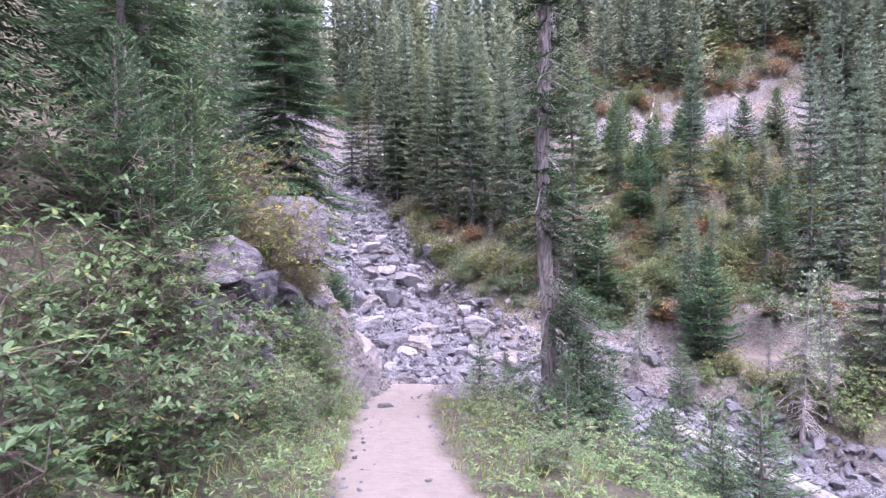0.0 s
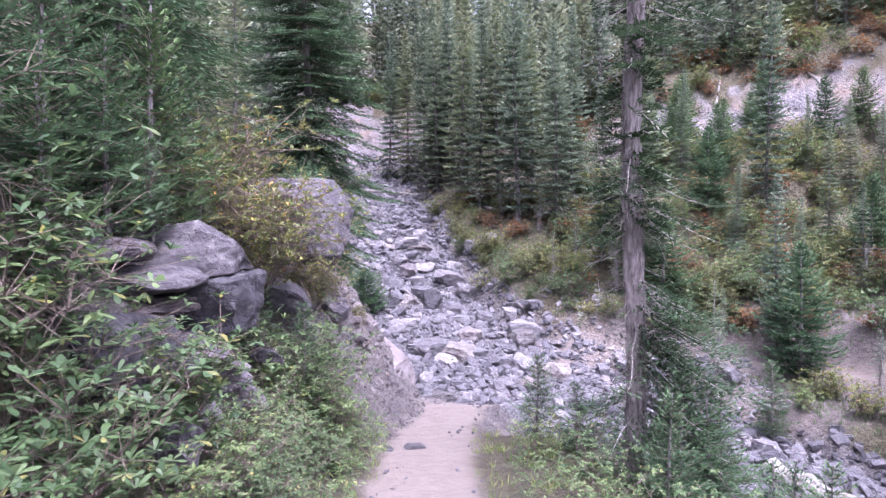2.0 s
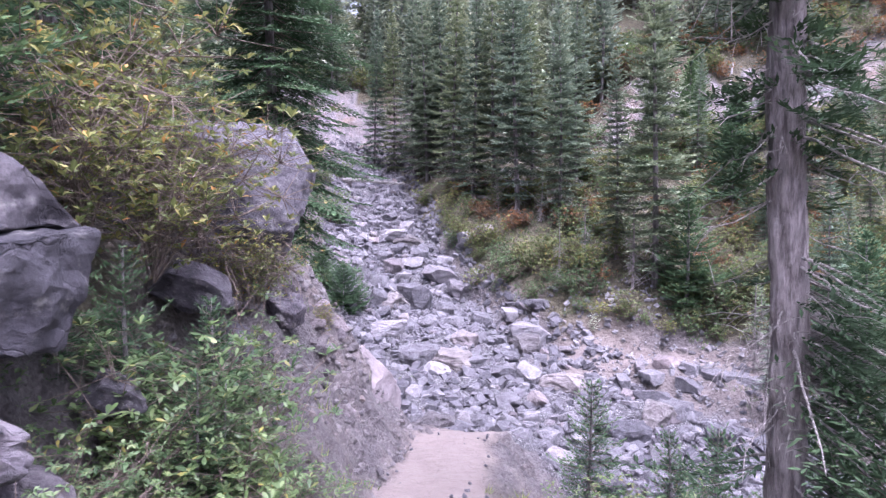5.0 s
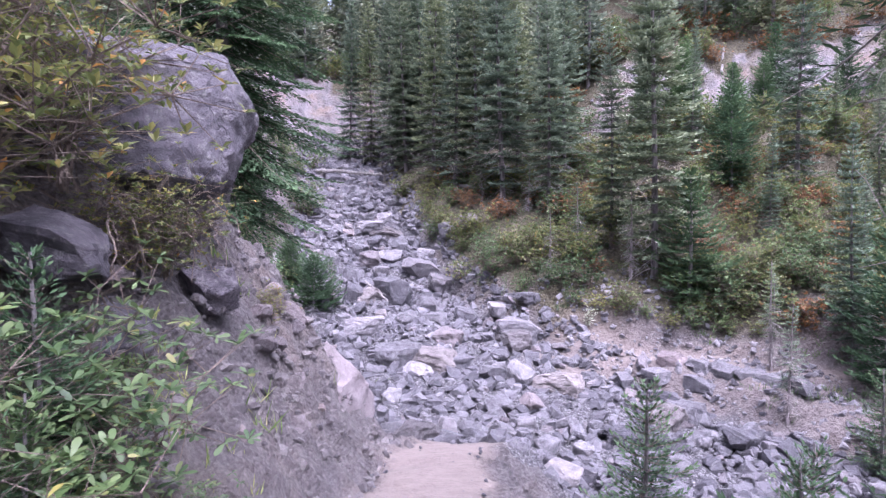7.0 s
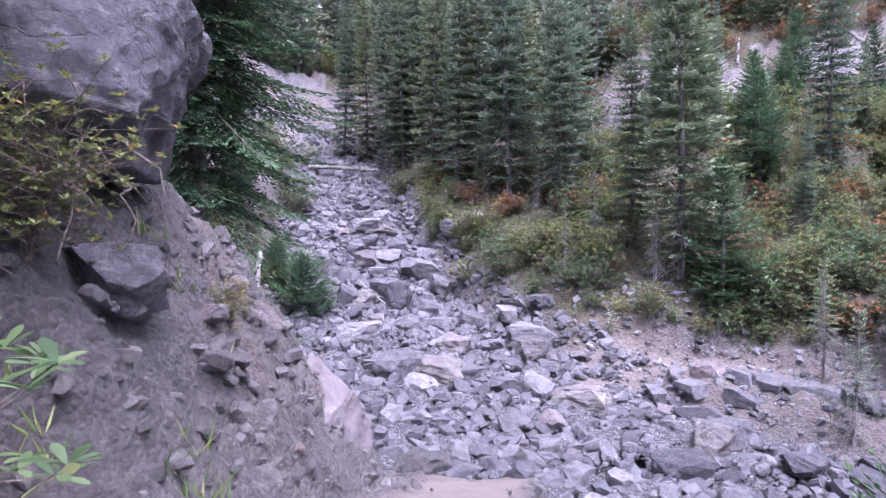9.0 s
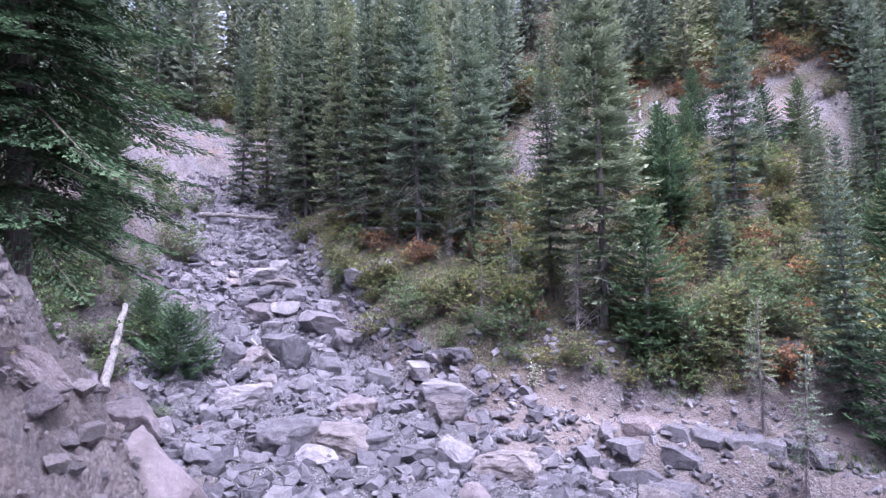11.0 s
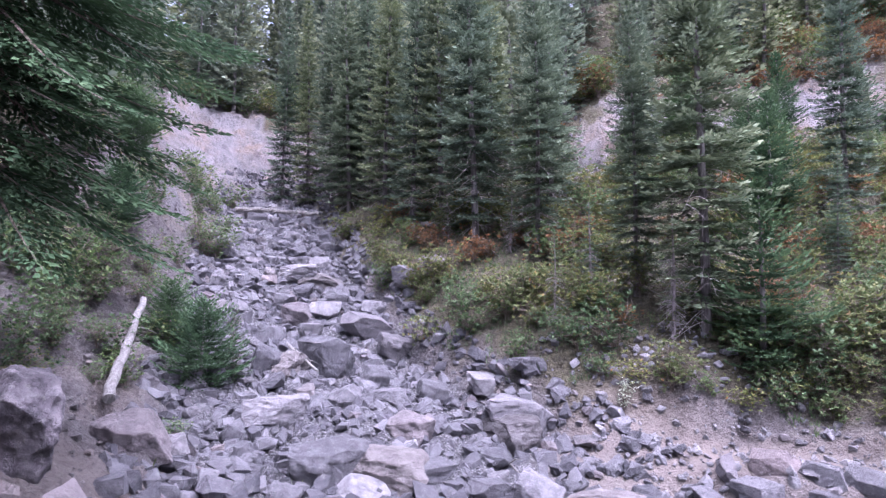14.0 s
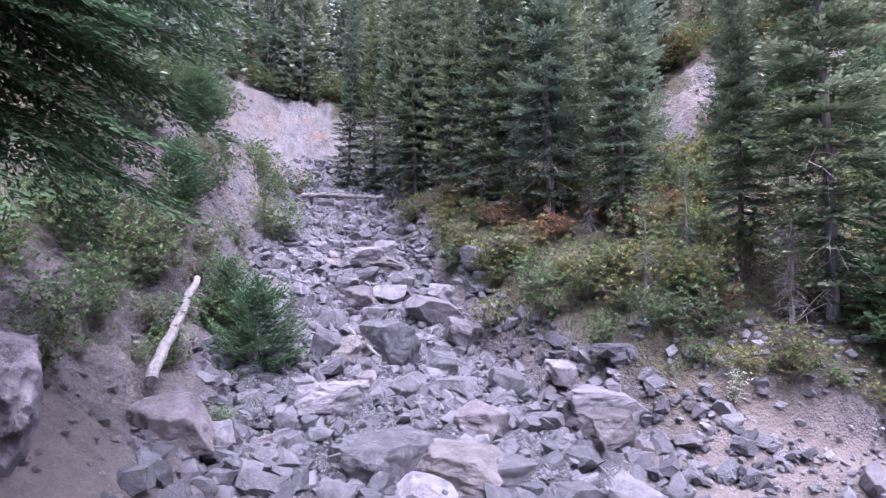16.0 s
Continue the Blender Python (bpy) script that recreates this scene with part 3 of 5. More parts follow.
# boulders with a place of their own: x, y, half width, mesh, turn, tip, squash z, label
BOULDERS = [
    (1.35, 23.55, 0.85, BIGS[0], 0.4, 0.1, 0.85, "large grey boulder perched on the creek bank"),
    (1.2, 22.95, 0.72, BROWNS[0], 1.9, 0.0, 0.85, "brownish boulder under a larger grey one"),
    (-1.62, 27.7, 0.85, FLATS[0], 0.2, 0.28, 1.2, "pale flat slab tilted on the creek bed"),
    (-0.9, 26.9, 0.62, BIGS[1], 1.2, 0.3, 0.9, "grey boulder with a sloping face"),
    (-4.3, 20.9, 0.66, BIGS[2], 0.5, 0.1, 1.0, "large angular grey boulder at the creek edge"),
    (-2.2, 25.95, 0.8, BIGS[1], 2.5, 0.15, 1.2, "upright block of grey rock"),
    (-3.5, 25.5, 0.42, VARIANTS[2], 0.3, 0.5, 1.7, "pale upright rock standing on edge"),
    (-3.05, 25.7, 0.6, BROWNS[1], 1.3, 0.1, 1.0, "dark brown boulder in the creek bed"),
    (-2.9, 23.0, 0.68, BIGS[0], 2.9, 0.35, 0.75, "smooth grey boulder half buried in gravel"),
    (-1.9, 21.3, 0.66, BIGS[1], 0.9, 0.1, 0.95, "dark grey boulder in the creek bed"),
    (-0.9, 21.4, 0.74, BROWNS[0], 0.2, 0.15, 0.75, "large brownish layered boulder"),
    (-0.6, 23.0, 0.6, BIGS[2], 1.1, 0.0, 0.85, "grey boulder in the creek bed"),
    (-1.3, 20.9, 0.42, VARIANTS[3], 0.1, 0.4, 0.8, "pale angular rock on the gravel"),
    (-2.95, 30.6, 0.8, BROWNS[1], 0.6, 0.3, 0.6, "reddish boulder high in the creek bed"),
    (-3.6, 30.7, 0.85, BIGS[0], 2.0, 0.2, 0.6, "flat grey boulder high in the creek bed"),
    (-3.3, 28.2, 0.6, BIGS[2], 0.2, 0.2, 0.9, "grey boulder in the creek bed"),
    (2.0, 20.6, 0.72, BROWNS[0], 2.4, 0.2, 0.8, "brown crumbling boulder beside the trail"),
    (3.75, 18.9, 0.6, BROWNS[1], 1.0, 0.2, 1.1, "dark grey boulder below the stone edging"),
    (2.75, 17.9, 0.52, BIGS[1], 0.3, 0.2, 1.0, "angular grey boulder among stones"),
    (4.7, 17.9, 0.5, FLATS[1], 0.8, 0.5, 1.4, "pointed grey rock below the trail"),
    (-0.6, 18.0, 0.36, VARIANTS[0], 1.4, 0.1, 1.1, "pale blocky rock at the foot of the bank"),
    (0.45, 19.4, 0.42, FLATS[2], 0.4, 0.1, 1.3, "flat pale rock on the gravel"),
    (0.4, 21.0, 0.46, FLATS[0], 0.3, 0.1, 1.2, "flat pale rock on the gravel"),
    (0.9, 24.5, 0.5, VARIANTS[5], 0.3, 0.1, 1.0, "dark rock on the creek bank"),
    (1.6, 24.1, 0.5, FLATS[1], 0.6, 0.1, 1.0, "flat grey rock on the creek bank"),
    (0.2, 28.9, 0.6, BIGS[2], 0.3, 0.1, 0.9, "grey boulder set in the earth bank"),
    (-0.55, 28.9, 0.7, BIGS[1], 1.7, 0.1, 0.9, "grey boulder set in the earth bank"),
    (-0.1, 24.6, 0.45, VARIANTS[4], 0.3, 0.2, 1.0, "grey rock in the creek bed"),
    (-1.0, 24.4, 0.5, VARIANTS[6], 0.7, 0.1, 0.8, "grey rock in the creek bed"),
    (-0.35, 21.5, 0.5, VARIANTS[1], 0.7, 0.1, 0.8, "grey rock in the creek bed"),
    (2.3, 22.7, 0.28, FLATS[2], 0.1, 0.1, 1.0, "flat stone lying on the trail dirt"),
    (-2.55, 16.3, 0.55, BIGS[2], 0.5, 0.2, 1.1, "grey boulder stuck in the dirt bank"),
    (-1.05, 15.9, 0.5, BROWNS[1], 0.9, 0.1, 1.0, "brown boulder at the foot of the dirt spur"),
]
for bx, by, half, me, turn, tip, squash, label in BOULDERS:
    put_rock(me, bx, by, half * 0.8, turn, tip, 0.2, None, "boulder", label, "", (1, 1, squash * 0.92))

# the overhanging boulder, the split rock face and rocks in the left bank
big = block_mesh("boulder", 77, CRAG, [((0.8, -0.58, 0.16), 0.86), ((0.25, -0.3, 0.9), 0.74), ((0.4, -0.42, -0.82), 0.98), ((0.9, 0.25, 0.5), 1.05), ((-0.4, -0.85, 0.2), 0.9), ((0.15, -0.97, 0.06), 0.84), ((0.95, 0.3, -0.35), 0.98), ((-0.2, -0.5, 0.8), 0.86)], ((-1.15, -0.95, -0.85), (1.0, 0.95, 0.8)), 0.03)
face = crag_mesh("boulder", 81, CRAG, 0, 6, 0.13, 0.42, -0.2)
upper = block_mesh("boulder", 78, CRAG, [((-0.42, -0.5, 0.75), 0.17), ((0.2, 0.62, 0.75), 0.3), ((0.78, -0.6, 0.12), 0.55), ((0.85, 0.5, -0.1), 0.926), ((0.62, -0.1, 0.75), 0.52), ((0.1, -0.95, 0.3), 0.55)], ((-1.3, -0.75, -0.2), (0.68, 0.78, 0.6)), 0.026)
wedge = block_mesh("boulder", 84, CRAG, [((0.86, -0.5, 0.04), 0.62), ((0.62, 0.7, -0.38), 0.56), ((0.2, -0.85, -0.45), 0.34), ((0.9, -0.1, -0.2), 0.6)], ((-0.5, -0.5, -0.26), (0.62, 0.72, 0.23)), 0.03)
low = crag_mesh("boulder", 83, CRAG, 1, 6, 0.14, 0.42)
chips = [crag_mesh("rock", 90 + i, CRAG, 1 + i, 4) for i in range(3)]
clods = [crag_mesh("rock", 95 + i, EARTH_ROCK, 1 + i, 4) for i in range(3)]
LEDGES = [
    (big, (-3.22, 12.05, 1.3), (0.95, 1.0, 0.9), 0.0, 0.0, "huge grey boulder overhanging the eroded bank"),
    (upper, (-2.95, 7.75, 1.06), (0.95, 0.9, 0.85), 0.0, 0.0, "cracked grey rock face with pale lichen"),
    (wedge, (-2.77, 7.7, 0.64), (1.0, 1.0, 1.0), 0.0, 0.0, "wedge of grey rock under the split rock face"),
    (low, (-2.42, 6.2, 0.42), (0.5, 0.5, 0.66), 0.3, -0.1, "pale weathered block beside the split rock face"),
    (chips[1], (-2.78, 7.05, 0.92), (0.42, 0.36, 0.15), 0.4, 0.06, "dark ledge of layered rock in the rock face"),
    (chips[0], (-2.9, 6.9, 1.14), (0.46, 0.42, 0.13), 1.1, 0.05, "dark ledge of layered rock in the rock face"),
    (chips[2], (-2.72, 7.15, 0.68), (0.4, 0.36, 0.13), 2.0, 0.08, "dark ledge of layered rock in the rock face"),
    (face, (-3.5, 7.6, 1.05), (0.8, 0.8, 0.55), 2.1, 0.1, "dark mossy rock behind the split rock face"),
    (low, (-2.95, 7.2, 0.15), (0.75, 0.95, 0.6), 1.8, 0.1, "dark recessed rock low in the bank"),
    (low, (-3.66, 17.4, -1.3), (0.42, 0.5, 0.62), 0.9, 0.2, "dark grey boulder jutting from the earth bank"),
    (chips[0], (-2.1, 6.7, -0.15), (0.2, 0.24, 0.16), 0.4, 0.2, "broken grey rock below the rock face"),
    (chips[1], (-2.2, 7.6, -0.2), (0.18, 0.26, 0.15), 1.4, 0.3, "broken grey rock below the rock face"),
    (chips[2], (-2.3, 8.4, 0.0), (0.18, 0.2, 0.16), 0.9, 0.3, "broken grey rock below the rock face"),
    (chips[0], (-1.95, 5.9, 0.0), (0.2, 0.25, 0.18), 1.9, 0.2, "broken grey rock below the rock face"),
    (chips[2], (-2.75, 10.3, 0.35), (0.42, 0.5, 0.3), 0.6, 0.2, "grey rock sticking out of the earth bank"),
    (chips[0], (-2.72, 10.9, -0.25), (0.4, 0.6, 0.3), 0.8, 0.3, "grey slab in the eroded bank"),
    (clods[0], (-2.05, 14.6, -1.75), (0.55, 0.85, 0.75), 0.3, 0.1, "rounded earthy rock at the end of the spur"),
    (chips[1], (-2.4, 11.8, -0.05), (0.24, 0.28, 0.26), 2.0, 0.4, "angular grey rock wedged under a boulder"),
]
for me, place, size, turn, tip, label in LEDGES:
    ob = new("boulder", me)
    ob.matrix_world = Matrix.LocRotScale(place, Euler((tip, tip * 0.5, turn)), Vector(size))
    tagged(ob, label, "boulder")


def hanging_roots():
    """Bare roots and twigs that hang from the undercut turf."""
    rng = np.random.RandomState(61)
    e = new("tree_roots")
    e.location = (-2.75, 11.2, 0.45)
    for k in range(46):
        p = np.array([rng.uniform(-0.35, 0.35), rng.uniform(-0.7, 0.75), rng.uniform(-0.1, 0.25)])
        way = np.array([rng.uniform(0.1, 0.9), rng.normal(0, 0.6), -rng.uniform(0.1, 0.7)])
        u = np.linspace(0, 1, 7)[:, None]
        pts = p + way * u * rng.uniform(0.25, 0.7) + np.cumsum(rng.normal(0, 0.018, (7, 3)), 0) - np.array([0, 0, 0.15]) * u ** 2
        part("root", mesh_of("root", *tubes([(pts, rng.uniform(0.004, 0.013), 0.002)], 5), STEM), e)
    tagged(e, "tangle of bare brown roots under the turf", "roots")


hanging_roots()


def spur_rocks():
    rng = np.random.RandomState(12)
    made = 0
    while made < 18:
        x, y = rng.uniform(-3.0, -1.2), rng.uniform(10.2, 15.6)
        s = float(trail_at(np.array([x]), np.array([y]))[0][0])
        if not -2.1 < s < -0.75:
            continue
        r = rng.uniform(0.05, 0.16)
        ob = new("rock", clods[rng.randint(3)])
        ob.matrix_world = Matrix.LocRotScale((x, y, ground_z(x, y) - 0.25 * r), Euler(rng.uniform(-0.6, 0.6, 2).tolist() + [rng.uniform(0, 6)]), Vector((r * 1.3, r, r * 0.8)))
        tagged(ob, "grey rock half buried in the earth spur", "rock", "rocks in the spur")
        made += 1


spur_rocks()


def scatter_rocks():
    rng = np.random.RandomState(5)
    taken = [(b[0], b[1], b[2] * 0.85) for b in BOULDERS]
    made = 0
    while made < 330:
        y = rng.uniform(13, 40) if rng.rand() < 0.93 else rng.uniform(10, 16)
        x = rng.uniform(-8, 7)
        d, bed, w = (float(q[0]) for q in creek_at(np.array([x]), np.array([y])))
        if abs(d) > w * 1.02 or (y < 16 and x < 1.5) or (x - 3.9 > 0.75 * (20.8 - y) and 16.2 < y < 22):
            continue
        r = min(0.11 + rng.gamma(1.3, 0.075), 0.36)
        r += 0.06 if y > 27 else 0.0
        if any((x - a) ** 2 + (y - b) ** 2 < (0.8 * (r + c)) ** 2 for a, b, c in taken):
            continue
        taken.append((x, y, r))
        me = VARIANTS[rng.randint(7)] if rng.rand() < 0.75 else FLATS[rng.randint(3)]
        put_rock(me, x, y, r, rng.uniform(0, 6.28), rng.normal(0, 0.3), 0.22, squash=(1, rng.uniform(0.8, 1.15), rng.uniform(0.8, 1.2)))
        made += 1


scatter_rocks()


def pebbles(name, label, count, seed, where, lo, hi, mat, sub=1):
    """Loose stones too many to count, in one mesh."""
    rng = np.random.RandomState(seed)
    kinds = []
    for k in range(8):
        me = rock_mesh("stone", 200 + k + seed, sub, (1.15, 0.9, 0.7), mat, 8, 0.05)
        v = np.array([p.co[:] for p in me.vertices])
        f = np.array([p.vertices[:] for p in me.polygons])
        bpy.data.meshes.remove(me)
        kinds.append((v, f))
    pts = where(rng, count)
    z = height(pts[:, 0], pts[:, 1])
    out = []
    for (x, y), h in zip(pts, z):
        v, f = kinds[rng.randint(8)]
        r = lo + (hi - lo) * rng.rand() ** 2.6
        m = np.array(Euler((rng.normal(0, 0.5), rng.normal(0, 0.5), rng.uniform(0, 6.28))).to_matrix())
        out.append((v @ m.T * r + (x, y, h + r * 0.3), f))
    v, f = joined(out)
    tagged(new(name, mesh_of(name, v, f, mat)), label, "stones", kind="stuff")


def in_creek(rng, count):
    pts = []
    while len(pts) < count:
        x, y = rng.uniform(-9, 15, 4000), rng.uniform(3, 43, 4000)
        d, bed, w = creek_at(x, y)
        ok = (np.abs(d) < w * 1.15 + 0.4) & ~((y < 15.5) & (x < 1.5)) & ~((x - 3.9 > 0.75 * (20.8 - y)) & (y > 16.2) & (y < 22) & (rng.rand(4000) < 0.85))
        pts += list(zip(x[ok], y[ok]))
    return np.array(pts[:count])


def on_banks(rng, count):
    x, y = rng.uniform(1.6, 7.5, count * 8), rng.uniform(17.5, 24.5, count * 8)
    d, bed, w = creek_at(x, y)
    ok = (d > w - 0.2) & (d < w + 3.2)
    a = np.stack([x[ok], y[ok]], 1)[: count // 2]
    x, y = rng.uniform(5, 24, count * 8), rng.uniform(33, 38, count * 8)
    b = np.stack([x, y], 1)[: count // 4]
    return np.concatenate([a, b])


def on_spur(rng, count):
    x, y = rng.uniform(-3.6, -0.9, count * 6), rng.uniform(9.6, 16.5, count * 6)
    s, tz = trail_at(x, y)
    ok = (s < -0.5) & (s > -2.6)
    a = np.stack([x[ok], y[ok]], 1)[: count // 2]
    x, y = rng.uniform(-9, 0, count * 6), rng.uniform(17, 40, count * 6)
    d, bed, w = creek_at(x, y)
    ok = (d < -w) & (d > -w - 3.0)
    return np.concatenate([a, np.stack([x[ok], y[ok]], 1)[: count // 2]])


pebbles("creek_stones", "loose grey stones filling the dry creek bed", 8000, 1, in_creek, 0.035, 0.17, ROCK)
pebbles("creek_rubble", "angular grey rubble packed between creek boulders", 4200, 6, in_creek, 0.07, 0.2, ROCK, 2)
pebbles("bank_stones", "small stones and grit lying on the earth banks", 2600, 2, on_banks, 0.015, 0.1, ROCK)
pebbles("earth_clods", "crumbling clods of grey earth on the banks", 2400, 4, on_spur, 0.012, 0.07, BROWN_ROCK)


def on_trail(rng, count):
    y = rng.uniform(0.5, 15, count)
    side = rng.choice((-1, 1), count) * (0.15 + 0.4 * rng.rand(count) ** 0.5)
    return np.stack([np.interp(y, TRAIL_Y, TRAIL_X) + side, y], 1)


pebbles("trail_pebbles", "small pebbles scattered on the trail", 170, 9, on_trail, 0.006, 0.03, ROCK)
for px, py, half, turn in [(-0.95, 9.75, 0.15, 0.2), (-1.25, 9.6, 0.08, 0.4)]:
    put_rock(FLATS[int(half * 100) % 3], px, py, half, turn, 0.05, 0.62, None, "trail_stone", "flat worn stone set in the trail", "stones in the trail")


def stone_edging():
    """A row of squared stones that holds the far path, with a few below it."""
    rng = np.random.RandomState(8)
    for k, (x, y, half, z) in enumerate([(4.66, 21.25, 0.36, -2.9), (5.14, 20.86, 0.3, -2.92), (5.5, 20.42, 0.36, -2.93), (5.85, 20.02, 0.26, -2.93), (6.14, 19.66, 0.3, -2.95), (6.5, 19.3, 0.32, -2.96),
                                         (4.2, 20.98, 0.36, -3.2), (5.0, 20.3, 0.4, -3.3), (5.75, 19.75, 0.26, -3.25), (6.2, 19.3, 0.25, -3.28), (4.0, 20.1, 0.4, -3.5), (4.4, 19.6, 0.34, -3.6), (3.5, 20.9, 0.27, -3.3)]):
        me = rock_mesh("edging_stone", 300 + k, 4, (1.2, 0.72, 0.58), ROCK, 4, 0.02)
        put_rock(me, x, y, half, -0.78 + rng.normal(0, 0.1 if k < 6 else 0.5), 0.04 * rng.normal(), 0.15, z, "edging_stone", "squared grey stone edging the trail" if k < 6 else "grey stone shoring up the trail edge", "trail edging stones")


stone_edging()


# ---- conifers ----
def conifer(seed, tall, radius, gap=0.3, per=7, step=0.11, blade=0.13, wide=0.5, bare=0.06, mat=FIR, dead=0, trunk=None, bark=BARK, droop=0.25, lift=0.3, low=-0.35, taper=0.8, twig=0.42, patchy=0.0, inner=2, limb=False, hang=0.0, rise=0.16):
    """Meshes (trunk, crown, dead branches) of a fir with tiers of flat boughs, rooted at the origin."""
    rng = np.random.RandomState(seed)
    r0 = trunk or tall * 0.009 + 0.02
    zz = np.linspace(-0.3, tall, 14)
    bend = np.stack([0.012 * tall * np.sin(zz / tall * 3 + seed), 0.012 * tall * np.cos(zz / tall * 2.3 + seed), zz], 1)
    bend[:, :2] -= bend[1, :2]
    tv, tf = tubes([(bend, r0 * 1.15, 0.01)], 8)
    base = tall * bare
    B, W, L, Y, limbs = [], [], [], [], []
    h = base
    while h < tall - 0.04:
        f = (h - base) / (tall - base)
        reach = radius * (1 - f) ** taper * (0.6 + 0.4 * min(1, f * 5)) + 0.05
        n = max(4, int(per * (1 - 0.35 * f)))
        ring = [(a, 1.0) for a in np.arange(n) * 2 * np.pi / n + rng.uniform(0, 6.28)] + [(a, 0.5) for a in rng.uniform(0, 6.28, inner)]
        for az, share in ring:
            if rng.rand() < patchy:
                continue
            az += rng.normal(0, 0.18)
            ln = reach * share * rng.uniform(0.62, 1.12)
            h0 = h + rng.normal(0, gap * 0.06)
            e = low + (0.25 - low) * f + 0.5 * f ** 3 + rng.normal(0, 0.09)
            dirn = np.array([math.cos(az), math.sin(az), 0.0])
            k = max(3, int(ln / step))
            s = np.linspace(0.12, 1.0, k)
            foot = np.array([np.interp(h0, bend[:, 2], bend[:, 0]), np.interp(h0, bend[:, 2], bend[:, 1]), h0])
            P = foot + dirn * (ln * s)[:, None] + np.array([0, 0, 1.0]) * (ln * (s * e - droop * s ** 1.6 + lift * s ** 3))[:, None]
            ahead = unit(np.gradient(P, axis=0))
            flank = np.array([-dirn[1], dirn[0], 0.0])
            for sd in (-1, 1):
                ang = np.radians(58 - 25 * s) + rng.normal(0, 0.12, k)
                way = ahead * np.cos(ang)[:, None] + flank * sd * np.sin(ang)[:, None]
                way[:, 2] -= hang * rng.uniform(0.4, 1.0, k)
                tl = np.minimum(twig * ln * (1 - s) ** 0.8 + 0.06, 0.7) * rng.uniform(0.75, 1.2, k)
                m = np.maximum(1, (tl / (blade * 0.62)).astype(int))
                idx = np.repeat(np.arange(k), m)
                g = np.concatenate([np.arange(c) / c for c in m])
                B.append(P[idx] + way[idx] * (tl[idx] * g)[:, None] + rng.normal(0, blade * 0.1, (len(idx), 3)))
                W.append(way[idx] + flank * (rng.choice((-1, 1), len(idx)) * 0.4)[:, None] + rng.normal(0, 0.14, (len(idx), 3)) + (0, 0, rise))
                L.append(blade * rng.uniform(0.75, 1.25, len(idx)))
                # Young tips pale; inner and lower boughs darker, the crown's shade put into colour.
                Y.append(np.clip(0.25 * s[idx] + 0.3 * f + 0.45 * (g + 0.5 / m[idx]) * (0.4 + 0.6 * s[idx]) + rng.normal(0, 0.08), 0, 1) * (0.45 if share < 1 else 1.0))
            B.append(P)
            W.append(ahead + rng.normal(0, 0.15, (k, 3)) + (0, 0, rise))
            L.append(blade * rng.uniform(0.9, 1.4, k))
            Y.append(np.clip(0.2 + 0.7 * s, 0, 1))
            if limb:
                limbs.append((np.concatenate([foot[None], P[:: max(1, k // 4)]]), 0.008 + 0.008 * ln, 0.003))
        h += gap * (1 - 0.4 * f) * rng.uniform(0.85, 1.15)
    B, W, L, Y = np.concatenate(B), np.concatenate(W), np.concatenate(L), np.concatenate(Y)
    U = np.array([0, 0, 1.0]) + rng.normal(0, 0.4, B.shape)
    cv, cf = blades(B, W, U, L, L * wide * rng.uniform(0.8, 1.2, len(L)))
    crown = mesh_of("crown", cv, cf, mat)
    # This layer carries tip growth and the painted shade inside the crown.
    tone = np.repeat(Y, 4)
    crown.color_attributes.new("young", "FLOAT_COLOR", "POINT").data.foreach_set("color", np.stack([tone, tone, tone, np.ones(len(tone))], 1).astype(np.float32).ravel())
    out = [mesh_of("trunk", tv, tf, bark, True), crown]
    for _ in range(dead):
        az, h0 = rng.uniform(0, 6.28), rng.uniform(0.15, max(base * 1.6, tall * 0.3))
        ln = rng.uniform(0.3, 0.9) * radius
        u = np.linspace(0, 1, 6)
        dirn = np.array([math.cos(az), math.sin(az), 0])
        p = np.array([0, 0, h0]) + dirn * (ln * u)[:, None] + np.array([0, 0, 1.0]) * (-0.5 * ln * u ** 1.5 + 0.1 * rng.normal() * u)[:, None]
        limbs.append((p, 0.012, 0.003))
        for v in (0.3, 0.5, 0.65, 0.8):
            q = p[int(v * 5)]
            w2 = dirn * 0.6 + np.array([-dirn[1], dirn[0], 0]) * rng.choice((-1, 1)) + (0, 0, rng.normal(-0.3, 0.3))
            limbs.append((np.stack([q, q + w2 * ln * 0.18, q + w2 * ln * 0.32 - (0, 0, 0.06)]), 0.006, 0.002))
    if limbs:
        out.append(mesh_of("dead_branches", *tubes(limbs, 3), STEM if limb else TWIG))
    return out


def put_tree(meshes, x, y, scale=1.0, turn=0.0, label="", group="", name="fir_tree", tilt=0.0, sink=0.0):
    e = new(name)
    e.matrix_world = Matrix.LocRotScale((x, y, ground_z(x, y) - sink), Euler((tilt, 0, turn)), Vector((scale,) * 3))
    for nm, me in zip(("trunk", "crown", "deadwood"), meshes):
        tagged(part(nm, me, e), kind="stuff" if nm == "deadwood" else "")
    return tagged(e, label, "tree", group)


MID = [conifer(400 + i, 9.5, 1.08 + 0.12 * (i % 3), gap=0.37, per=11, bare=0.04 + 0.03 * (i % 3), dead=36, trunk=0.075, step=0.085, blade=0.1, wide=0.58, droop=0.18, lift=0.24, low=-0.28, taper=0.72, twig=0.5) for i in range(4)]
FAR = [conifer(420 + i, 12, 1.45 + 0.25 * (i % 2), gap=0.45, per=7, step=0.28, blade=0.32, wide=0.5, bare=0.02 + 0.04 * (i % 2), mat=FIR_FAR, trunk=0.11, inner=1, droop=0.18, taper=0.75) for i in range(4)]
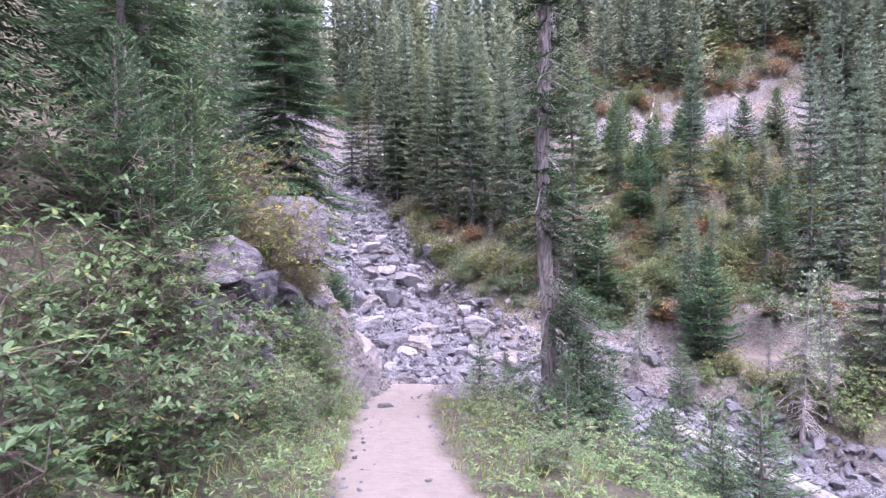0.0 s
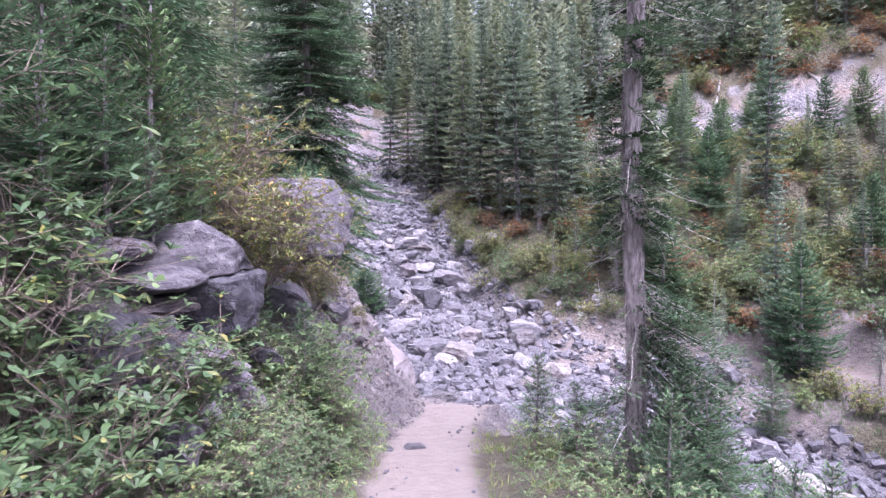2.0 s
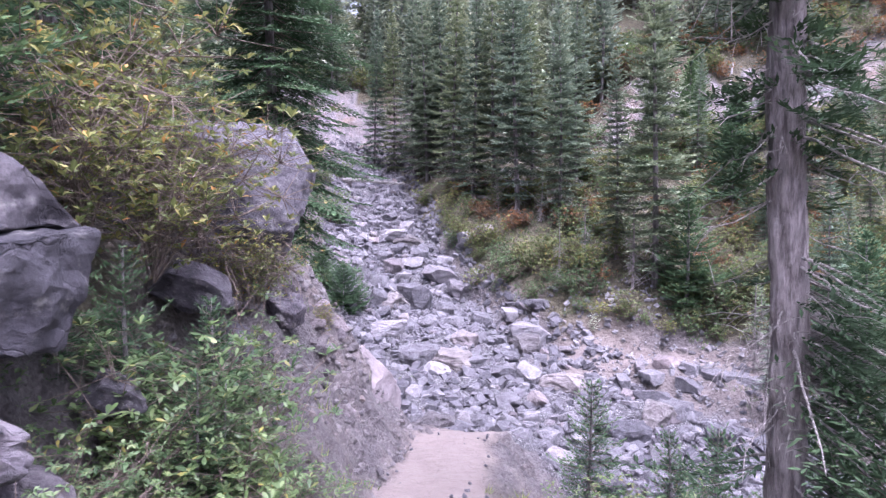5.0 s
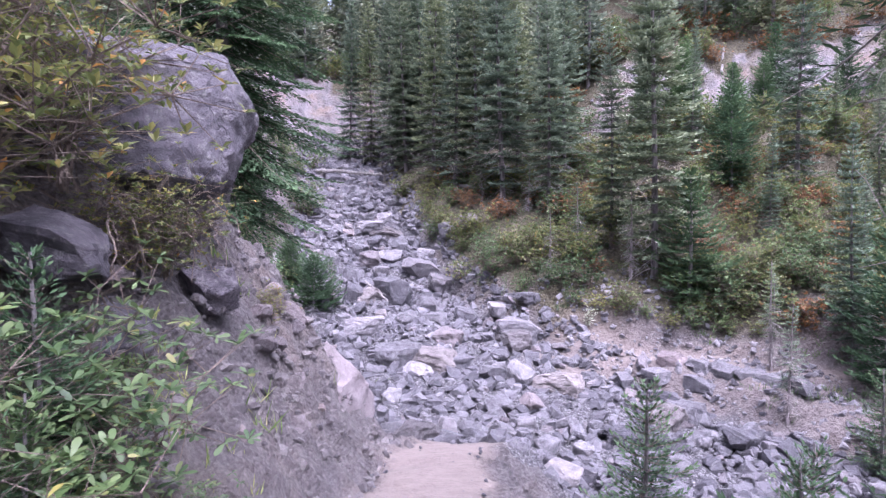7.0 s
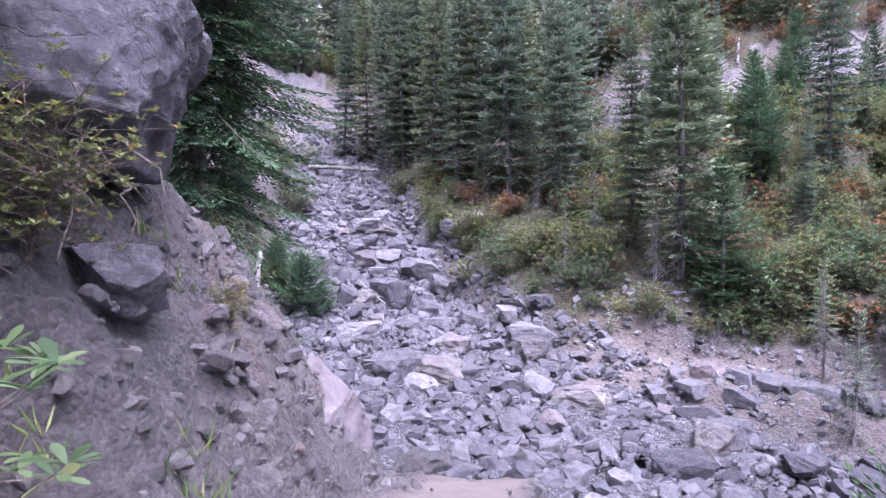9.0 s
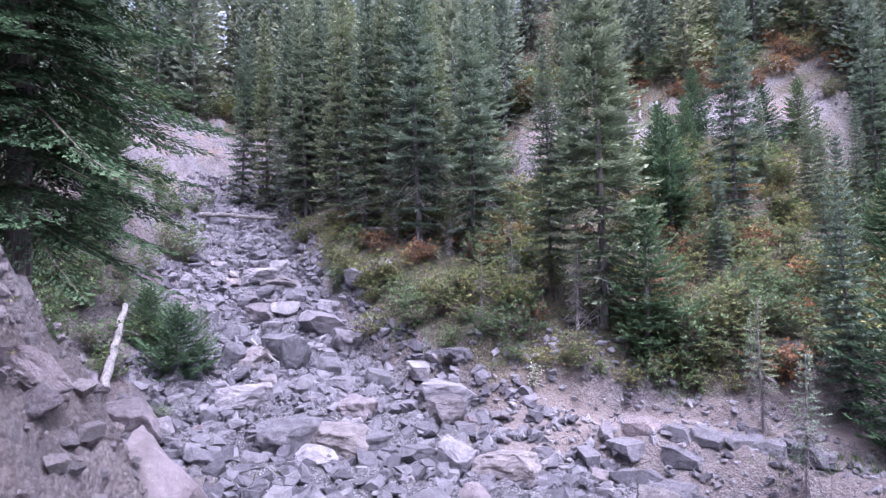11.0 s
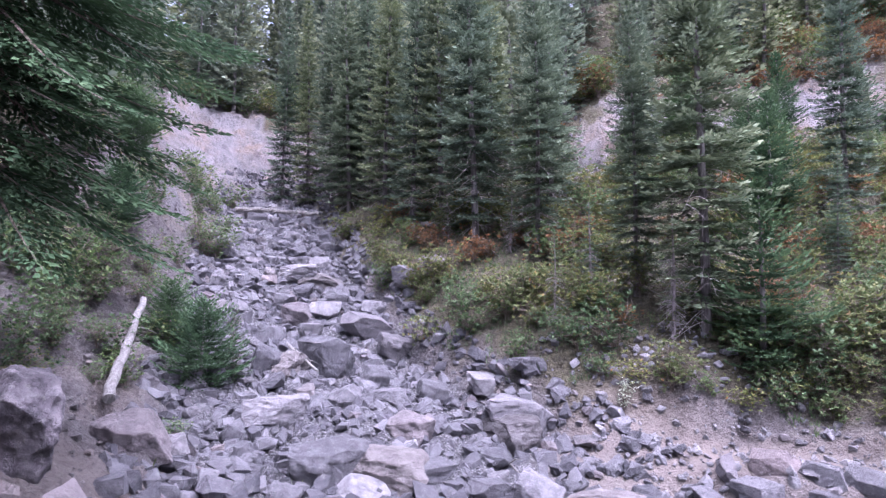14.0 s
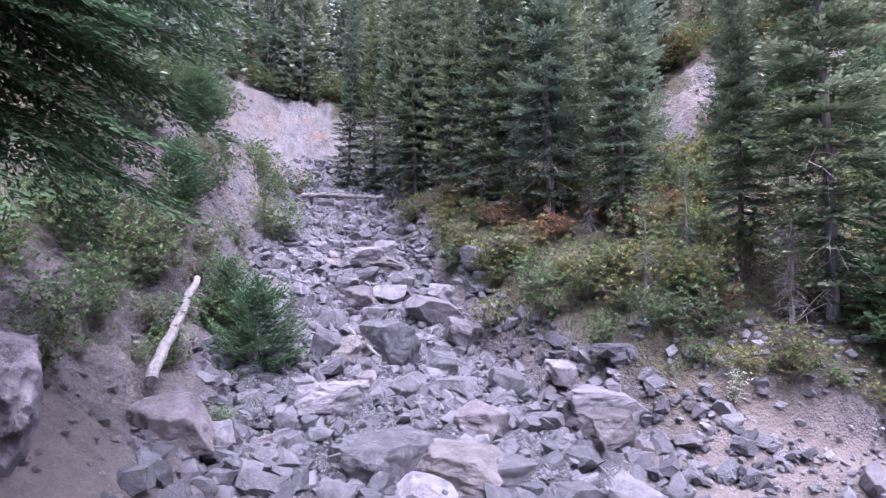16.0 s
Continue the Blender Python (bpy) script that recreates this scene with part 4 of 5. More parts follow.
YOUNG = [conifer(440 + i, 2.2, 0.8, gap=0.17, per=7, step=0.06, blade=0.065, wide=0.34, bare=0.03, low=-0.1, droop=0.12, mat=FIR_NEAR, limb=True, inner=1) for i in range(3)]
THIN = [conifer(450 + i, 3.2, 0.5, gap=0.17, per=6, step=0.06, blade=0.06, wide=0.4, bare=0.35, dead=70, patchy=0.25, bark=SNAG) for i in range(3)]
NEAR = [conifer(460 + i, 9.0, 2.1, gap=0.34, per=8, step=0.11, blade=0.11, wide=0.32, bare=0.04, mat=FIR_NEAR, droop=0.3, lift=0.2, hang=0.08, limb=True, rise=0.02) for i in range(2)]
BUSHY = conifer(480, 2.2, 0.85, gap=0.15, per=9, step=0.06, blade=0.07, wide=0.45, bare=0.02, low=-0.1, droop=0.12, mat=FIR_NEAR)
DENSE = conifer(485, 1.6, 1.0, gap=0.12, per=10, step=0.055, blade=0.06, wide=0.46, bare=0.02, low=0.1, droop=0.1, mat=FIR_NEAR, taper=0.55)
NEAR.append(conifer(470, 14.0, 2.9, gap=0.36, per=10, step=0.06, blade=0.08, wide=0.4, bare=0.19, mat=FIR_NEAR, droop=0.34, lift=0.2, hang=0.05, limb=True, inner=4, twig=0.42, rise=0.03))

# firs on the far bank that can be told apart: x, y, height, kind
FIRS = [(5.17, 24.0, 11.3, 1), (11.2, 27.8, 9.4, 0), (2.95, 28.6, 8.6, 2), (1.44, 29.8, 11.5, 1), (4.3, 25.3, 6.6, 2), (-0.3, 31.8, 10.0, 0), (-1.2, 33.2, 10.5, 0),
        (-2.6, 35.8, 10.5, 3), (-3.4, 37.2, 10.0, 0), (8.15, 20.1, 5.2, 1), (12.3, 20.6, 8.6, 3), (11.2, 15.6, 8.4, 0), (0.6, 31.4, 10.5, 3), (2.2, 31.5, 9.5, 0),
        (3.9, 30.6, 9.0, 1), (-4.7, 39.6, 9.4, 3), (5.9, 23.4, 3.4, 0), (10.3, 30.8, 3.0, 0), (8.8, 27.4, 3.2, 3), (12.6, 25.8, 4.6, 0), (15.5, 23.0, 8.5, 0),
        (13.6, 17.8, 8.0, 3), (14.2, 22.0, 8.0, 0), (13.2, 24.4, 3.0, 1), (17.6, 26.0, 9.0, 0), (19.0, 30.6, 9.0, 0), (18.2, 33.6, 2.6, 0), (9.2, 33.0, 3.4, 0), (7.6, 32.2, 6.0, 2), (14.0, 34.6, 3.2, 0), (10.0, 34.6, 3.0, 0), (11.6, 33.4, 2.4, 3), (16.2, 33.2, 2.8, 0), (13.0, 33.6, 2.6, 0), (8.2, 34.4, 2.4, 3), (8.6, 30.2, 5.0, 3), (15.8, 17.0, 8.0, 0), (19.5, 23.5, 9.0, 3), (17.0, 19.0, 9.5, 0), (8.2, 18.9, 3.4, 0), (-5.9, 40.2, 9.0, 0), (-1.8, 36.5, 11, 3)]
for fx, fy, tall, kind in FIRS:
    put_tree(*((MID[kind], fx, fy, tall / 9.5) if tall > 4.5 else (BUSHY, fx, fy, tall / 2.2)), fx * 7 + fy, "dense blue-green fir with layered boughs on the bank", "firs beyond the creek")
for fx, fy, tall, kind in [(4.5, 24.0, 2.7, 0), (2.3, 29.0, 2.0, 1), (0.7, 30.3, 1.9, 2), (8.5, 14.4, 4.1, 0), (6.5, 20.3, 2.4, 1), (9.3, 17.4, 1.6, 2), (7.2, 21.6, 1.6, 1), (9.3, 14.6, 2.8, 2),
                           (2.4, 24.9, 1.9, 2), (5.95, 18.6, 2.3, 0), (3.3, 25.3, 2.2, 1), (10.2, 16.4, 3.4, 0)]:
    put_tree(THIN[kind], fx, fy, tall / 3.2, fx * 5, "thin half-dead young fir with bare grey twigs", "thin half-dead firs", "young_fir")
for fx, fy, tall, kind in [(-4.45, 24.3, 2.2, 0), (-5.5, 25.7, 1.9, 1), (-4.0, 24.9, 1.4, 2), (0.6, 10.4, 1.15, 2), (1.0, 9.5, 0.9, 0), (6.6, 17.0, 1.9, 2), (1.9, 8.6, 1.6, 1), (2.2, 9.6, 1.8, 2), (-2.2, 9.4, 1.3, 1), (-1.9, 8.9, 0.9, 0), (-7.2, 27.0, 2.0, 0), (-8.6, 31.0, 2.4, 1), (-8.2, 25.0, 2.2, 2), (2.9, 6.6, 1.6, 0),
                           (-3.1, 6.5, 1.9, 0), (-3.5, 7.0, 2.2, 1), (-2.9, 5.6, 1.7, 2), (-2.75, 8.6, 1.0, 0), (1.6, 8.0, 1.2, 0), (2.6, 5.0, 1.4, 1), (1.9, 10.9, 1.6, 0), (2.5, 5.4, 1.0, 2), (2.3, 8.9, 1.7, 1), (2.7, 9.8, 1.9, 0), (3.3, 9.2, 1.6, 2), (3.0, 8.0, 1.5, 1), (2.3, 10.4, 1.4, 2), (3.6, 10.3, 1.7, 0), (-3.25, 8.1, 2.3, 0), (-3.0, 7.0, 1.6, 1), (-3.6, 8.9, 2.6, 2), (-2.75, 6.0, 1.3, 0), (-2.55, 9.0, 1.3, 2), (-2.0, 8.7, 0.9, 1)]:
    put_tree(DENSE if fx < -4 else YOUNG[kind], fx, fy, tall / 2.2, fx * 5, "small bushy green fir sapling", "fir saplings", "fir_sapling")
for fx, fy, base, tall, kind in [(-2.95, 7.55, 1.3, 0.8, 0), (-2.75, 8.05, 1.15, 0.6, 2), (-3.3, 7.2, 1.35, 0.9, 1)]:
    put_tree(YOUNG[kind], fx, fy, tall / 2.2, fx * 5, "small fir sapling rooted on top of the rock face", "fir saplings", "fir_sapling", 0.0, ground_z(fx, fy) - base)
# firs on the near slope
for fx, fy, tall, kind in [(-4.6, 18.2, 9.0, 2), (-5.0, 10.6, 9, 1), (-4.9, 6.6, 8, 0), (-6.2, 13.6, 10, 1), (-7.4, 8.6, 10, 0), (-6.4, 3.6, 9, 1), (-8.5, 17.5, 10, 0), (-4.3, 4.7, 7, 0), (-5.4, 2.4, 7.5, 1), (-4.2, 8.3, 6.5, 1), (-5.8, 5.4, 9, 0)]:
    put_tree(NEAR[kind], fx, fy, tall / 9.0, fx * 3 + fy, "tall dark green fir with drooping boughs on the slope", "firs on the near slope")


def far_wood():
    rng = np.random.RandomState(31)
    spots = []
    tries = 0
    while len(spots) < 235 and tries < 60000:
        tries += 1
        y = rng.uniform(26, 50) if rng.rand() < 0.75 else rng.uniform(50, 60)
        x = rng.uniform(-0.62, 0.85) * y
        d = float(creek_at(np.array([x]), np.array([y]))[0][0])
        if d < 0:
            ok = -d > 5.2 or y > 45.3
        else:
            ok = y > 37.0 if 4.5 < x < 22 else (y > 33.5 if x < 4.5 else y > 24)
            ok = ok and (d > 2.6 or y > 45.3)
        gap = 1.35 if y < 46 else 1.9
        if not ok or any((x - a) ** 2 + (y - b) ** 2 < gap ** 2 for a, b in spots):
            continue
        spots.append((x, y))
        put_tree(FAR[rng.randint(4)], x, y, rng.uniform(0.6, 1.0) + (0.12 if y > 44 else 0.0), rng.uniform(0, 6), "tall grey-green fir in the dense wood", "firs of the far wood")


far_wood()
for k, (fx, fy) in enumerate([(-7.0, 48.0), (-9.5, 47.2), (-11.8, 48.6), (-8.2, 50.4), (-5.8, 51.0), (-10.6, 52.0), (-13.2, 50.2), (-7.2, 53.5), (-4.2, 49.0), (-1.0, 57.0), (0.8, 58.5), (-2.6, 58.0)]):
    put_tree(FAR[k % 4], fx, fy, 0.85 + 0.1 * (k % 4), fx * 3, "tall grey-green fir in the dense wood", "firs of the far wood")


# the dead-barked fir beside the trail
def trail_snag():
    rng = np.random.RandomState(3)
    e = new("half_dead_fir")
    e.location = (1.56, 9.15, ground_z(1.56, 9.15))
    u = np.linspace(-0.3, 9.5, 150)
    pts = np.stack([0.03 * np.sin(u * 1.3) - 0.012 * u, -0.035 * u + 0.02 * np.cos(u * 1.7), u], 1)
    tv, tf = tubes([(pts, 0.122, 0.068)], 18)
    tv = np.array(tv)
    mid = np.stack([np.interp(tv[:, 2], u, pts[:, 0]), np.interp(tv[:, 2], u, pts[:, 1])], 1)
    flake = np.array([noise.fractal(Vector((p[0] * 14, p[1] * 14, p[2] * 4.5)), 0.8, 2.0, 4) for p in tv])
    tv[:, :2] = mid + (tv[:, :2] - mid) * (1 + 0.2 * flake)[:, None]
    part("trunk", mesh_of("trunk", tv, tf, SNAG, False), e, "grey flaking trunk")
    limbs, B, W, U, L, D = [], [], [], [], [], []
    for k in range(400):
        low, tuft = 210 <= k < 270, k >= 270
        h = rng.uniform(0.5, 2.4) if low else rng.uniform(1.6, 9.3) if tuft else rng.uniform(0.4, 9.3)
        az = rng.uniform(-1.3, 0.9) if low else rng.uniform(0, 6.28)
        live = (rng.rand() < (0.6 if h > 3.0 else 0.3) and math.cos(az) > -0.6) or h < 1.1 or low
        live = live or (tuft and h > 2.2)
        ln = rng.uniform(0.12, 0.38) if tuft else rng.uniform(0.5, 1.2) if live else rng.uniform(0.2, 0.6)
        dirn = np.array([math.cos(az), math.sin(az), 0])
        s = np.linspace(0, 1, 12)
        P = np.array([np.interp(h, u, pts[:, 0]), np.interp(h, u, pts[:, 1]), h]) + dirn * (ln * s)[:, None] + np.array([0, 0, 1.0]) * (ln * (-0.75 * s ** 1.4 + 0.35 * s ** 3))[:, None] + np.cumsum(rng.normal(0, 0.008, (12, 3)), 0)
        limbs.append((P[::2], 0.011 if live else 0.007, 0.002))
        if not live:
            for j in (4, 7, 9):
                w2 = dirn * 0.5 + rng.normal(0, 0.7, 3)
                limbs.append((np.stack([P[j], P[j] + 0.1 * w2, P[j] + 0.16 * w2 - (0, 0, 0.04)]), 0.004, 0.0015))
            continue
        for j in range(2, 12):
            for sd in (-1, 1):
                way = dirn * 0.8 + np.array([-dirn[1], dirn[0], 0]) * sd * 0.8
                for q in range(6):
                    B.append(P[j] + way * 0.035 * q * (1.2 - s[j] * 0.6))
                    W.append(way + rng.normal(0, 0.35, 3) + (0, 0, 0.15))
                    U.append((rng.normal(0, 0.3), rng.normal(0, 0.3), 1))
                    L.append(rng.uniform(0.05, 0.1))
                    D.append(rng.uniform(0.014, 0.026))
    part("crown", mesh_of("crown", *blades(np.array(B), np.array(W), np.array(U), L, D), FIR_NEAR), e)
    tagged(part("deadwood", mesh_of("deadwood", *tubes(limbs, 4), TWIG), e, "bare dead grey twigs"), kind="stuff")
    tagged(e, "half-dead fir with grey flaking trunk beside the trail", "tree")


trail_snag()


# ---- shrubs ----
def shrub(seed, tall, spread, stems, clusters, per, leaf, wide, mat, plain=False, upright=0.5, loose=0.2, form=None):
    """Meshes (stems, leaves) of a bush with leaf whorls at its twig ends."""
    rng = np.random.RandomState(seed)
    limbs, ends = [], []
    for _ in range(stems):
        az, lean = rng.uniform(0, 6.28), rng.uniform(0.2, 1.0)
        tip = np.array([math.cos(az) * spread * lean, math.sin(az) * spread * lean, tall * rng.uniform(0.55, 1.0) * (1.15 - 0.45 * lean)])
        u = np.linspace(0, 1, 5)[:, None]
        pts = tip * np.array([1, 1, 0]) * u ** 1.3 + np.array([0, 0, tip[2]]) * u ** 0.8 + rng.normal(0, 0.02, (5, 3))
        limbs.append((pts, 0.004 + 0.005 * tall, 0.003))
        for _ in range(max(1, clusters // stems)):
            b = pts[rng.randint(1, 5)]
            q = b + rng.normal(0, 1, 3) * np.array([0.24, 0.24, 0.16]) * spread + (0, 0, 0.05 * tall)
            if not plain or rng.rand() < 0.5:
                limbs.append((np.stack([b, q]), 0.004, 0.002))
            ends.append(q)
    ends = np.array(ends)
    n = len(ends)
    az = np.tile(np.arange(per) * 2 * np.pi / per, n) + np.repeat(rng.uniform(0, 6.28, n), per)
    way = np.stack([np.cos(az), np.sin(az), upright + rng.normal(0, 0.3, n * per)], 1) + rng.normal(0, loose, (n * per, 3)) + np.repeat(rng.normal(0, 0.25, (n, 3)), per, 0)
    base = np.repeat(ends, per, 0) + rng.normal(0, leaf * 0.3 * loose, (n * per, 3))
    up = np.tile(np.array([0, 0, 1.0]), (n * per, 1)) + rng.normal(0, 0.2, (n * per, 3))
    ln = leaf * rng.uniform(0.65, 1.2, n * per)
    v, f = (form or (blades if plain else leaves))(base, way, up, ln, ln * wide)
    return [mesh_of("stems", *tubes(limbs, 3), STEM), mesh_of("leaves", v, f, mat)]


def put_shrub(meshes, x, y, scale, turn, label, group, name="shrub", z=None):
    e = new(name)
    e.matrix_world = Matrix.LocRotScale((x, y, ground_z(x, y) - 0.02 if z is None else z), Euler((0, 0, turn)), Vector((scale,) * 3))
    for nm, me in zip(("stem", "foliage"), meshes):
        tagged(part(nm, me, e), kind="stuff")
    return tagged(e, label, "shrub", group)


RHODOS = [shrub(500 + i, 1.25, 0.8, 11, 200, 8, 0.08, 0.36, RHODO, upright=0.3, loose=0.09, form=broad_leaves) for i in range(3)]
YELLOWS = [shrub(510 + i, 1.2, 0.85, 12, 340, 6, 0.065, 0.42, AUTUMN, loose=0.12) for i in range(2)]
LOWS = [shrub(520 + i, 0.5, 0.5, 9, 110, 6, 0.07, 0.5, m, True) for i, m in enumerate((GREEN, HEATH, HEATH, RED))]
BUSHES = [shrub(530 + i, 0.9, 0.62, 10, 150, 6, 0.085, 0.5, m, True) for i, m in enumerate((GREEN, HEATH))]
LEAFY = [shrub(540 + i, 0.85, 0.6, 10, 150, 6, 0.06, 0.5, GREEN, upright=0.1) for i in range(2)]
for sx, sy, sc in [(-1.75, 2.5, 0.72), (-1.6, 3.5, 0.7), (-1.9, 4.9, 0.8), (-2.5, 5.5, 1.0), (-1.7, 4.3, 0.55), (-1.75, 8.75, 0.7), (-2.0, 9.4, 0.9), (-2.2, 8.5, 0.8), (-2.35, 9.7, 0.9), (-1.6, 8.0, 0.4), (-2.15, 9.0, 0.6), (-2.2, 3.2, 0.85), (-2.5, 4.2, 0.9), (-1.9, 3.9, 0.75), (-2.9, 2.4, 0.8), (-2.3, 5.0, 1.0), (-3.2, 3.6, 0.9), (-3.0, 5.3, 0.9), (-2.0, 1.7, 0.9), (-3.6, 4.6, 1.0)]:
    put_shrub(RHODOS[int(sx * -10) % 3], sx, sy, sc, sx * 9 + sy, "leafy green shrub with glossy leaf whorls beside the trail", "whorl-leaved shrubs")
for sx, sy, sc, sz in [(-2.75, 9.7, 1.2, 1.1), (-2.8, 10.6, 1.2, 1.3), (-2.9, 9.1, 1.15, 1.3), (-3.3, 10.7, 0.9, 1.7), (-3.5, 10.0, 1.5, 1.8), (-3.9, 11.0, 1.2, 2.2)]:
    put_shrub(YELLOWS[int(sy * 10) % 2], sx, sy, sc, sx * 9 + sy, "yellow and orange autumn shrub over the rocks", "autumn shrubs", z=sz - 0.6)


for sx, sy, sc in [(-2.0, 5.9, 0.85), (-1.85, 6.4, 0.7), (-2.2, 6.2, 0.9), (-1.75, 5.4, 0.75), (-1.95, 6.9, 0.65), (-1.7, 7.0, 0.5), (-2.3, 5.4, 1.0)]:
    put_shrub((LEAFY[0], LEAFY[1], RHODOS[0])[int(sy * 10) % 3], sx, sy, sc, sx * 9 + sy, "leafy green shrub growing below the rock face", "shrubs below the rock face")
# the left bank above the creek bed
for sx, sy, sc in [(-7.4, 25.2, 1.5), (-7.0, 25.8, 1.5), (-7.8, 24.8, 1.5), (-6.9, 25.0, 1.2), (-7.3, 26.4, 1.5), (-6.3, 26.2, 1.1), (-6.5, 26.9, 1.3), (-6.5, 31.4, 1.4), (-6.9, 32.0, 1.5),
                   (-6.2, 22.7, 0.7), (-5.9, 23.4, 0.8), (-6.6, 23.6, 0.9), (-5.4, 22.2, 0.5), (-7.6, 28.6, 1.2), (-7.9, 29.8, 1.3), (-5.6, 21.2, 0.45)]:
    put_shrub(LEAFY[int(sy * 10) % 2], sx, sy, sc, sx * 9 + sy, "leafy green shrub growing on the eroded bank", "bank shrubs")
for sx, sy, sc in [(-2.5, 11.2, 0.62), (-2.62, 10.95, 0.7), (-2.3, 13.0, 0.35), (-5.3, 20.0, 0.5)]:
    put_shrub(YELLOWS[int(sy * 10) % 2], sx, sy, sc, sx * 9 + sy, "sparse yellowing shrub rooted in the earth bank", "autumn shrubs")


def scatter_shrubs():
    rng = np.random.RandomState(17)
    made = 0
    while made < 285:
        x, y = rng.uniform(-1.5, 15), rng.uniform(14, 33)
        d, bed, w = (float(q[0]) for q in creek_at(np.array([x]), np.array([y])))
        lim = 0.35 if y > 23.8 else 3.2 if y > 18 else 0.6
        if d < w + lim or shelf_at(np.array([x]), np.array([y]))[0] > 0.05 or (y > 20.5 and y < 23.2 and x < 5.8):
            continue
        if rng.rand() < 0.45:
            put_shrub(BUSHES[rng.randint(2)], x, y, rng.uniform(0.8, 1.4), rng.uniform(0, 6), "green and olive bush on the far bank", "bushes beyond the creek", "bush")
        else:
            k = rng.choice((0, 1, 1, 2, 3))
            put_shrub(LOWS[k], x, y, rng.uniform(0.9, 1.6), rng.uniform(0, 6), "low reddish heath shrub on the far bank" if k == 3 else "low olive heath shrub on the far bank", "low shrubs beyond the creek", "heath_shrub")
        made += 1
    for x, y, sc in [(-6.9, 24.2, 1.4), (-6.4, 23.2, 1.1), (-7.6, 25.2, 1.5), (-5.6, 23.4, 0.9), (-6.2, 31.4, 1.1), (-5.5, 25.6, 0.9), (-5.2, 22.9, 0.8), (-7.4, 23.6, 1.2), (-6.0, 21.5, 0.9),
                     (0.9, 7.4, 0.7), (1.3, 6.6, 0.7), (1.0, 8.6, 0.8), (2.0, 7.2, 0.9), (1.7, 5.6, 0.7), (0.9, 5.2, 0.5), (2.4, 6.0, 0.8), (1.2, 9.9, 0.7), (2.8, 7.4, 0.9), (0.6, 9.3, 0.6),
                     (-1.5, 6.3, 0.55), (-2.05, 6.3, 0.6), (-2.2, 7.2, 0.6), (-2.25, 7.9, 0.65), (-1.85, 6.0, 0.5), (-1.9, 7.3, 0.55), (-2.1, 8.2, 0.6),
                     (-6.6, 20.8, 1.0), (-7.2, 22.0, 1.2), (-6.8, 25.4, 1.3), (-7.9, 24.2, 1.3), (-6.1, 22.4, 0.9), (-8.6, 26.0, 1.4), (-7.0, 26.6, 1.0), (-6.4, 28.6, 0.9), (-6.6, 33.4, 1.0), (-7.4, 37.6, 1.2), (-5.4, 20.2, 0.7), (-3.2, 16.9, 0.6), (-4.2, 21.9, 0.5), (-1.75, 7.1, 0.6), (-2.0, 7.6, 0.6), (-1.55, 8.2, 0.5), (-2.15, 8.6, 0.75), (-1.7, 5.6, 0.5), (-1.6, 9.1, 0.5), (-1.95, 6.9, 0.6), (-1.4, 5.0, 0.4), (-2.1, 5.0, 0.6), (-1.75, 8.6, 0.7), (-2.0, 9.3, 0.8), (-1.6, 7.6, 0.5), (-1.9, 8.0, 0.6), (-2.3, 9.9, 0.8), (-1.75, 9.8, 0.6), (-1.7, 6.6, 0.5), (-7.2, 28.5, 1.1), (-7.6, 30.2, 1.2), (-8.4, 33, 1.2), (-7.9, 35, 1.1), (-8.2, 27.5, 1.2), (-9.2, 29, 1.3)]:
        put_shrub(LEAFY[int(y * 10) % 2] if y < 12 else BUSHES[0], x, y, sc, x * 5 + y, "green leafy bush growing beside the rocks", "green bushes")
    for x, y, sc in [(-8.5, 36.0, 1.2), (-8.0, 37.4, 1.3), (-9.2, 38.6, 1.4), (-9.8, 40.4, 1.3), (-7.7, 36.4, 0.9), (-9.6, 35.0, 1.5), (-10.2, 33.4, 1.5), (-9.9, 31.6, 1.4), (-9.7, 30.0, 1.3), (-9.2, 28.6, 1.2), (-6.0, 44.2, 0.9),
                     (-12.2, 46.3, 1.6), (-11.0, 46.0, 1.7), (-9.9, 46.4, 1.5), (-8.8, 46.0, 1.7), (-7.8, 46.3, 1.6), (-6.8, 46.0, 1.5), (-5.8, 46.4, 1.7), (-13.4, 46.0, 1.7), (-10.4, 47.4, 1.9), (-8.2, 47.2, 1.9), (-6.2, 47.4, 1.9)]:
        put_shrub(BUSHES[int(y * 10) % 2], x, y, sc, x * 5 + y, "green bush at the top of the eroded bank", "bushes on the bank tops", "bush")
    for x, y, sc in [(-0.3, 28.4, 1.2), (0.5, 28.0, 1.2), (-0.9, 29.4, 1.1), (1.3, 27.2, 1.0), (-1.3, 30.6, 1.1), (2.1, 26.2, 0.9), (-2.6, 33.6, 1.3)]:
        put_shrub(BUSHES[1], x, y, sc, x * 5 + y, "olive and yellow bush above the creek bank", "olive bushes")
    for k, (x, y) in enumerate([(2.3, 24.2), (2.9, 23.6), (3.4, 23.35), (4.0, 23.1), (4.6, 22.95), (5.2, 22.8), (5.8, 22.65), (6.4, 22.3), (7.0, 21.85), (7.7, 21.5), (8.7, 21.4), (9.6, 21.2), (10.6, 21.0), (4.5, 24.2), (3.6, 24.6), (2.3, 25.0)]):
        put_shrub(LOWS[(1, 0, 2, 1, 0, 2, 3, 0)[k % 8]] if k % 3 else BUSHES[k % 2], x, y, 0.75 + 0.1 * (k % 4), x * 7, "low heath bush at the edge of the dirt bank", "bushes edging the dirt bank")
